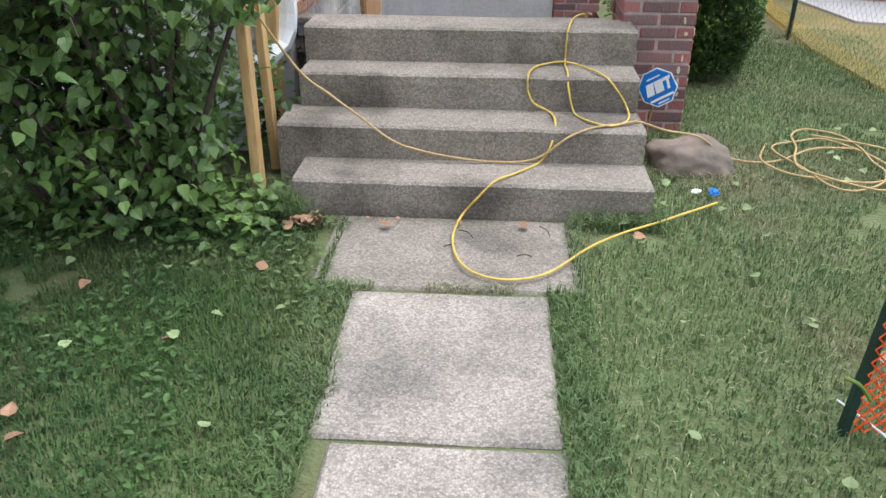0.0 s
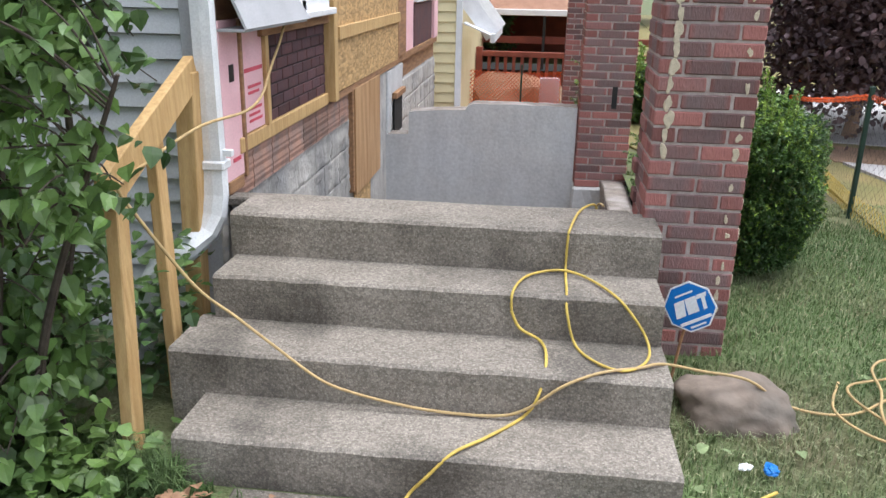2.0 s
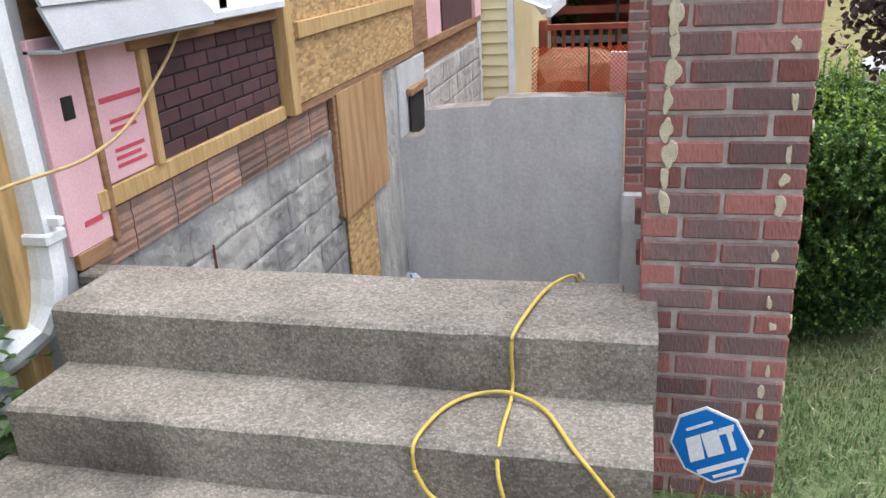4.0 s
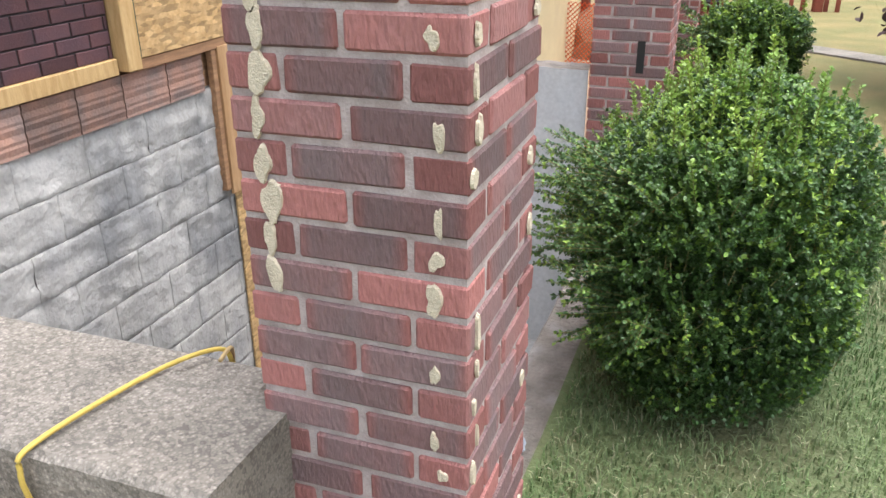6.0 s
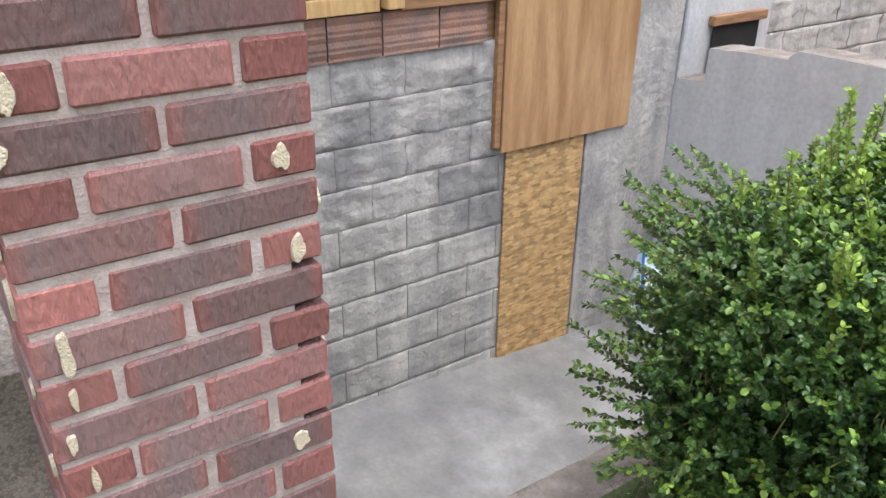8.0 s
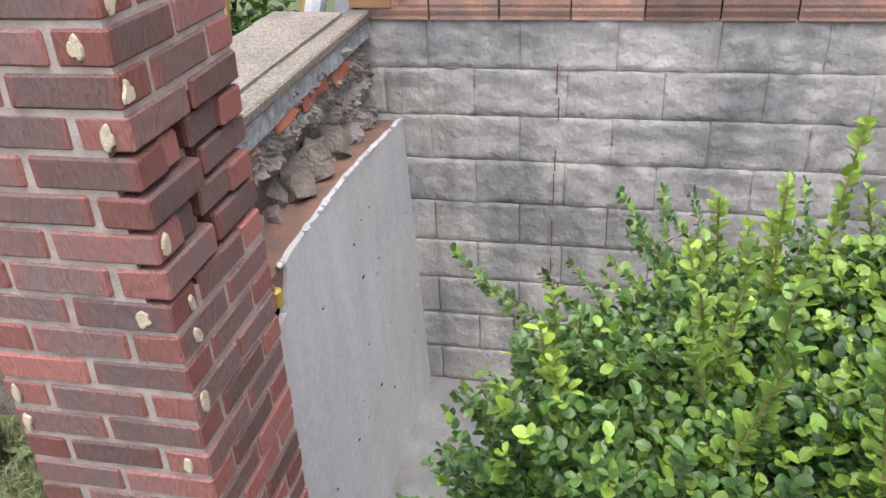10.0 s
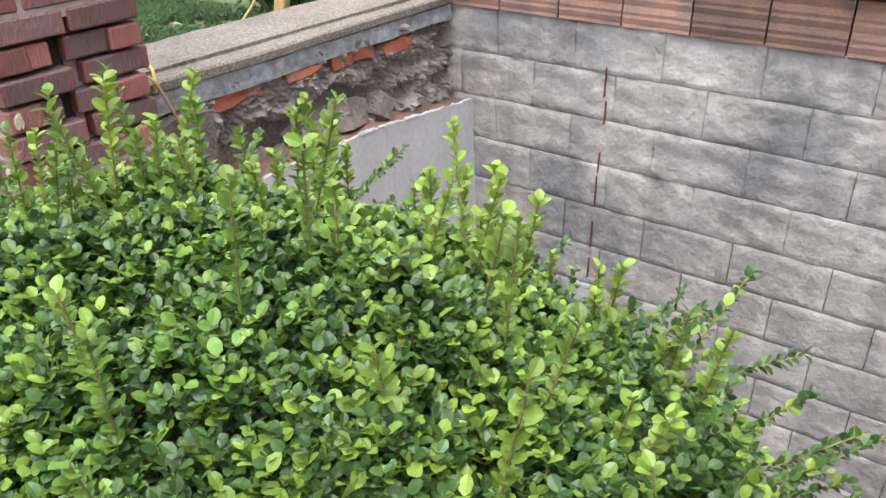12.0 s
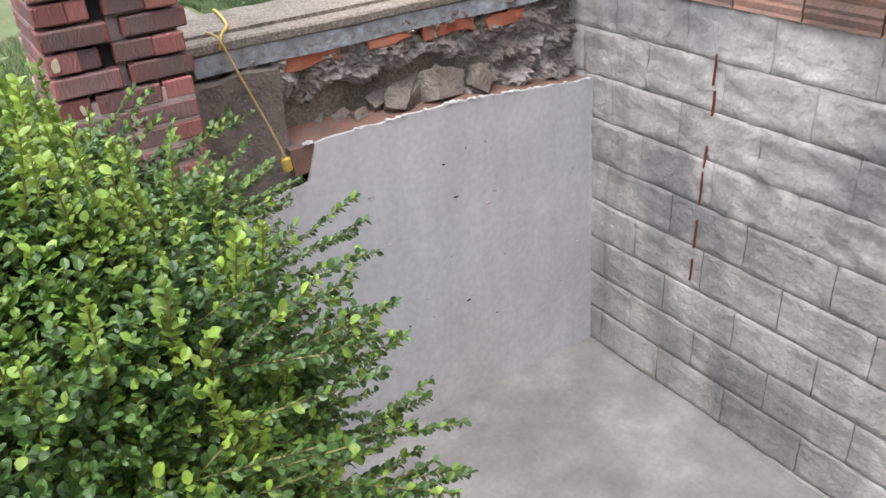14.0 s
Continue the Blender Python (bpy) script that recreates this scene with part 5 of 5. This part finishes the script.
for i, (x, y, a, l) in enumerate([(-1.22, -1.45, 120, 0.1), (-0.86, -1.42, 100, 0.12), (-1.35, -1.55, 20, 0.06), (-0.95, -1.62, 170, 0.07)]):
    tagged(obj("twig", tube([(x, y, 0.008), (x + l * 0.5 * math.cos(radians(a)), y + l * 0.5 * math.sin(radians(a)), 0.014), (x + l * math.cos(radians(a + 12)), y + l * math.sin(radians(a + 12)), 0.008)], 0.003, 5), M["bark"]), "thin dry twig on the concrete path", "twig")

# ---- fences ----
def net(p, q, z0, z1, cell, r, material, parent, sag=0.03, fall=0.0):
    """Plastic mesh: crossing slanted strands between two posts."""
    p, q = Vector((*p, 0)), Vector((*q, 0))
    n = int((q - p).length / cell)
    rows = int((z1 - z0) / cell)
    bm = bmesh.new()
    side = (q - p).normalized().cross(Vector((0, 0, 1))) * r
    def at(i, j):
        t = min(max(i / n, 0), 1)
        b = p.lerp(q, t)
        return Vector((b.x, b.y, z0 + (z1 - z0) * j / rows - sag * math.sin(math.pi * t) - fall * t + 0.01 * noise.noise(Vector((i, j, 0)) * 0.4)))
    for i in range(n):
        for j in range(rows):
            for a, b in (((i, j), (i + 1, j + 1)), ((i + 1, j), (i, j + 1))):
                u, v = at(*a), at(*b)
                w = Vector((0, 0, r))
                bm.faces.new([bm.verts.new(c) for c in (u - w, v - w, v + w, u + w)])
                bm.faces.new([bm.verts.new(c) for c in (u - side, v - side, v + side, u + side)])
    return part("net", bm, material, parent)


fence = thing("safety_fence", "orange plastic safety net fence on dark green steel posts", "fence")
part("post", beam((0.0, -2.71, -0.1), (0.09, -2.71, 1.25), 0.035, 0.03), M["postgreen"], fence)
part("post", beam((1.9, -2.5, -0.1), (1.9, -2.5, 1.25), 0.035, 0.03), M["postgreen"], fence)
net((0.02, -2.73), (1.9, -2.52), 0.0, 1.0, 0.045, 0.004, M["orange"], fence)
part("tie", tube([(-0.05, -2.74, 0.22), (-0.01, -2.76, 0.21), (0.03, -2.77, 0.16)], 0.006, 6), M["leafnew"], fence, "yellow tie")
cord("ground_wire", [(0.02, -2.6, 0.03), (0.1, -2.75, 0.025), (0.2, -3.0, 0.025), (0.3, -3.3, 0.025)], 0.004, M["white"], "thin pale wire lying in the grass")
f2 = thing("yard_fence", "dark wire yard fence with orange bands at top and bottom", "fence")
PTS = [(1.75, 0.4), (1.54, 2.82), (1.95, 6.2)]
for x, y in PTS:
    part("post", beam((x, y, -0.1), (x, y, 1.0 if y < 5 else 0.55), 0.035, 0.03), M["postgreen"], f2)
for a, b in zip(PTS, PTS[1:]):
    net(a, b, 0.02, 0.93, 0.08, 0.0008, M["black"], f2, fall=0.45 if b[1] > 5 else 0.0)
    net(a, b, 0.9, 0.95, 0.03, 0.002, M["orange"], f2, fall=0.45 if b[1] > 5 else 0.0)
    net(a, b, 0.0, 0.18, 0.05, 0.0016, mat("yellow_band", (0.6, 0.42, 0.08), (0.5, 0.35, 0.06)), f2)

# ---- beyond the fence ----
def strip(name, pts, z, material, label, cat):
    bm = bmesh.new()
    bm.faces.new([bm.verts.new((x, y, z)) for x, y in pts])
    r = bmesh.ops.extrude_face_region(bm, geom=bm.faces[:])
    bmesh.ops.translate(bm, verts=[v for v in r["geom"] if isinstance(v, bmesh.types.BMVert)], vec=(0, 0, -0.2))
    bmesh.ops.recalc_face_normals(bm, faces=bm.faces)
    return tagged(obj(name, bm, material), label, cat, kind="structure")


strip("verge", [(1.85, 0.0), (60, -20), (60, 40), (3.6, 40), (1.62, 2.45)], 0.004, M["drygrass"], "dry yellowish verge past the fence", "verge")
strip("verge_lawn", [(0.05, 5.5), (0.9, 3.0), (1.3, 3.0), (2.6, 8.5), (3.0, 30), (0.05, 30)], 0.0, M["drygrass"], "dry yellow-brown lawn strip", "lawn")
strip("bare_earth", [(-3.5, 4.28), (0.1, 4.28), (0.1, 14.05), (-3.5, 14.05)], -0.75, M["dirt"], "bare brown earth past the end wall", "earth")
strip("pavement", [(2.4, 3.5), (30, -4.5), (30, -2.4), (2.15, 4.8)], 0.03, M["road"], "pale concrete pavement", "pavement")
strip("road", [(2.3, 6.0), (30, 0.2), (30, 11), (3.1, 11), (2.4, 9.6), (2.3, 7.0)], 0.015, M["road"], "pale grey road", "road")
strip("dirt_patch", [(2.1, 4.9), (6, 3.8), (6, 4.6), (2.2, 5.8)], 0.012, M["dirt"], "bare reddish dirt patch", "dirt")
strip("far_pavement", [(0.5, 8.9), (2.2, 7.75), (2.3, 8.1), (0.6, 9.3)], 0.02, M["walk"], "narrow pale path", "path")


def tree(name, x, y, h, cr, cz, n, leafsize, material, label, trunk_mat, seed, tr=0.1, dx=0.0):
    rs = np.random.RandomState(seed)
    t = thing(name, label, "tree")
    part("trunk", tube([(x, y, -0.1), (x + 0.03, y, h * 0.3), (x - 0.02, y + 0.03, h * 0.6), (x, y, h * 0.85)], tr, 9, tr * 0.3, 0.2), trunk_mat, t)
    limbs = bmesh.new()
    pos = []
    for i in range(26):
        a = rs.rand() * 6.283
        e = np.array([x + dx + cr * math.cos(a) * rs.uniform(0.5, 0.95), y + cr * math.sin(a) * rs.uniform(0.5, 0.95), cz + (h - cz) * rs.uniform(0.0, 1.0)])
        q = tube([(x, y, h * rs.uniform(0.35, 0.6)), tuple((e + np.array([x, y, e[2]])) / 2), tuple(e)], tr * 0.35, 5, 0.01)
        me = bpy.data.meshes.new("t")
        q.to_mesh(me)
        q.free()
        limbs.from_mesh(me)
        bpy.data.meshes.remove(me)
        for c in range(7):
            centre = e + rs.normal(size=3) * cr * 0.2
            pos.append(centre + rs.normal(size=(n // 182, 3)) * cr * 0.14)
    pos = np.vstack(pos)
    part("limbs", limbs, trunk_mat, t)
    leaf_mesh("crown", pos, rs.normal(size=pos.shape) - (0, 0, 0.4), leafsize, 0.8, material, t, seed=seed)
    return t


tree("purple_tree", 2.75, 6.4, 3.4, 1.8, 0.85, 60000, 0.075, M["leafpurple"], "tree with dark purple foliage and a brown trunk", M["dirt"], 61, 0.09, 0.95)
part_tr = tagged(obj("wrapped_stake", box(2.55, 2.62, 7.9, 7.97, 0, 0.8, 0.01), M["orange"]), "stake wrapped in orange net", "stake")
for i, (x, y, h) in enumerate([(-3, 30, 9), (2, 34, 10), (7, 31, 8), (14, 26, 9), (20, 18, 8), (24, 8, 9), (-2.0, 14.6, 1.0), (0.2, 14.9, 1.1)]):
    tree("tree", x, y, h, h * 0.33, h * 0.25, 5200, 0.3 if h > 2 else 0.07, M["leaffar"], "leafy green tree in the distance", M["bark"], 70 + i, 0.2 if h > 2 else 0.03)

# ---- neighbours beyond the far wall ----
nb = thing("neighbour_house", "pale yellow sided neighbouring house with white trim", "house")
part("wall", box(-6, -2.13, 8.97, 14, -0.9, 4.5), M["yellow"], nb)
for k in range(32):
    z = -0.9 + k * 0.15
    bm = bmesh.new()
    prof = [(8.97, z), (8.935, z + 0.006), (8.962, z + 0.148), (8.97, z + 0.148)]
    a = [bm.verts.new((-6, yy, zz)) for yy, zz in prof]
    b = [bm.verts.new((-2.18, yy, zz)) for yy, zz in prof]
    for i in range(3):
        bm.faces.new((a[i], b[i], b[i + 1], a[i + 1]))
    bm.faces.new(a)
    bm.faces.new(b[::-1])
    bmesh.ops.recalc_face_normals(bm, faces=bm.faces)
    part("siding_board", bm, M["yellow"], nb)
part("corner_trim", box(-2.19, -2.1, 8.91, 9.02, -0.9, 4.5, 0.006), M["white"], nb, "white corner trim")
part("downspout", box(-2.62, -2.55, 8.84, 8.93, -0.9, 4.5, 0.01), M["white"], nb, "white downspout")
aw = thing("awning", "white ribbed metal awning on the neighbouring house", "awning", (-0.14, 0.2, 0))
for i in range(8):
    y = 8.9 + i * 0.28
    part("slat", beam((-1.97, y, 1.45), (-1.5, y, 0.86), 0.25, 0.03, 0.004, up=(0, 1, 0)), M["white"], aw)
part("fascia", box(-1.54, -1.46, 8.78, 11.0, 0.76, 0.9, 0.01), M["white"], aw)
part("side_panel", beam((-1.93, 8.78, 1.05), (-1.52, 8.78, 0.88), 0.3, 0.02, 0.004, up=(0, 0, 1)), M["white"], aw)
deck = thing("deck", "red-brown stained wooden deck with railing and balusters", "deck", (0.16, 0.565, -0.333))
deck.scale = (1.197, 1.197, 1.197)
part("floor", box(-2.2, 1.2, 9.6, 12, -0.05, 0.06), M["redwood"], deck)
part("rail", box(-1.9, 1.2, 9.55, 9.65, 0.52, 0.6, 0.005), M["redwood"], deck)
part("rail", box(-1.9, 1.2, 11.0, 11.1, 0.62, 0.74, 0.005), M["redwood"], deck)
for i in range(24):
    part("baluster", box(-1.85 + i * 0.13, -1.8 + i * 0.13, 9.57, 9.62, 0.06, 0.52), M["redwood"], deck)
for x in (-1.9, -0.5, 0.9):
    part("post", box(x, x + 0.1, 9.52, 9.65, 0, 0.66, 0.005), M["redwood"], deck)
tagged(obj("mound", blob(-1.33, 12.0, -1.04, 1.27, 0.8, 1.14, 0.25, 1.5, 2), M["dirt"]), "heap of reddish brown soil", "soil")
f3 = thing("pit_fence", "orange safety net beyond the end wall", "fence")
net((-2.22, 11.0), (-0.53, 11.0), -0.75, 0.15, 0.067, 0.008, M["orange"], f3)
part("post", beam((-1.22, 10.97, -0.8), (-1.22, 10.97, 0.26), 0.03, 0.03), M["postgreen"], f3)
tagged(obj("white_board", box(-0.89, -0.55, 11.1, 11.15, -0.75, 0.03, 0.01), M["white"]), "white board leaning past the net", "board")
far = thing("far_house", "distant house with a brown shingle roof and white gutter", "house")
part("wall", box(-9, 0.6, 16, 20, -0.2, 1.1), M["redwood"], far)
bm = bmesh.new()
a = [bm.verts.new(p) for p in ((-9.5, 13.5, 1.1), (1.0, 13.5, 1.1), (1.0, 17.5, 3.6), (-9.5, 17.5, 3.6), (-9.5, 21.5, 1.1), (1.0, 21.5, 1.1))]
for q in ((0, 1, 2, 3), (3, 2, 5, 4), (0, 3, 4), (1, 5, 2)):
    bm.faces.new([a[i] for i in q])
bmesh.ops.recalc_face_normals(bm, faces=bm.faces)
part("roof", bm, M["roofbrown"], far)
part("gutter", box(-9.5, 1.0, 13.4, 13.5, 0.98, 1.1, 0.01), M["white"], far)
for x in (-3.5, -0.9, 0.8):
    part("porch_post", box(x, x + 0.06, 13.6, 13.66, -0.1, 1.0, 0.004), M["black"], far)
# across the street: closes the view
st = thing("street_house", "pale house across the street", "house")
part("wall", box(34, 44, -14, 14, -0.2, 5.5), M["siding"], st)
bm = bmesh.new()
a = [bm.verts.new(p) for p in ((33, -15, 5.5), (33, 15, 5.5), (39, 15, 9), (39, -15, 9), (45, -15, 5.5), (45, 15, 5.5))]
for q in ((0, 1, 2, 3), (3, 2, 5, 4), (0, 3, 4), (1, 5, 2)):
    bm.faces.new([a[i] for i in q])
part("roof", bm, M["roofbrown"], st)
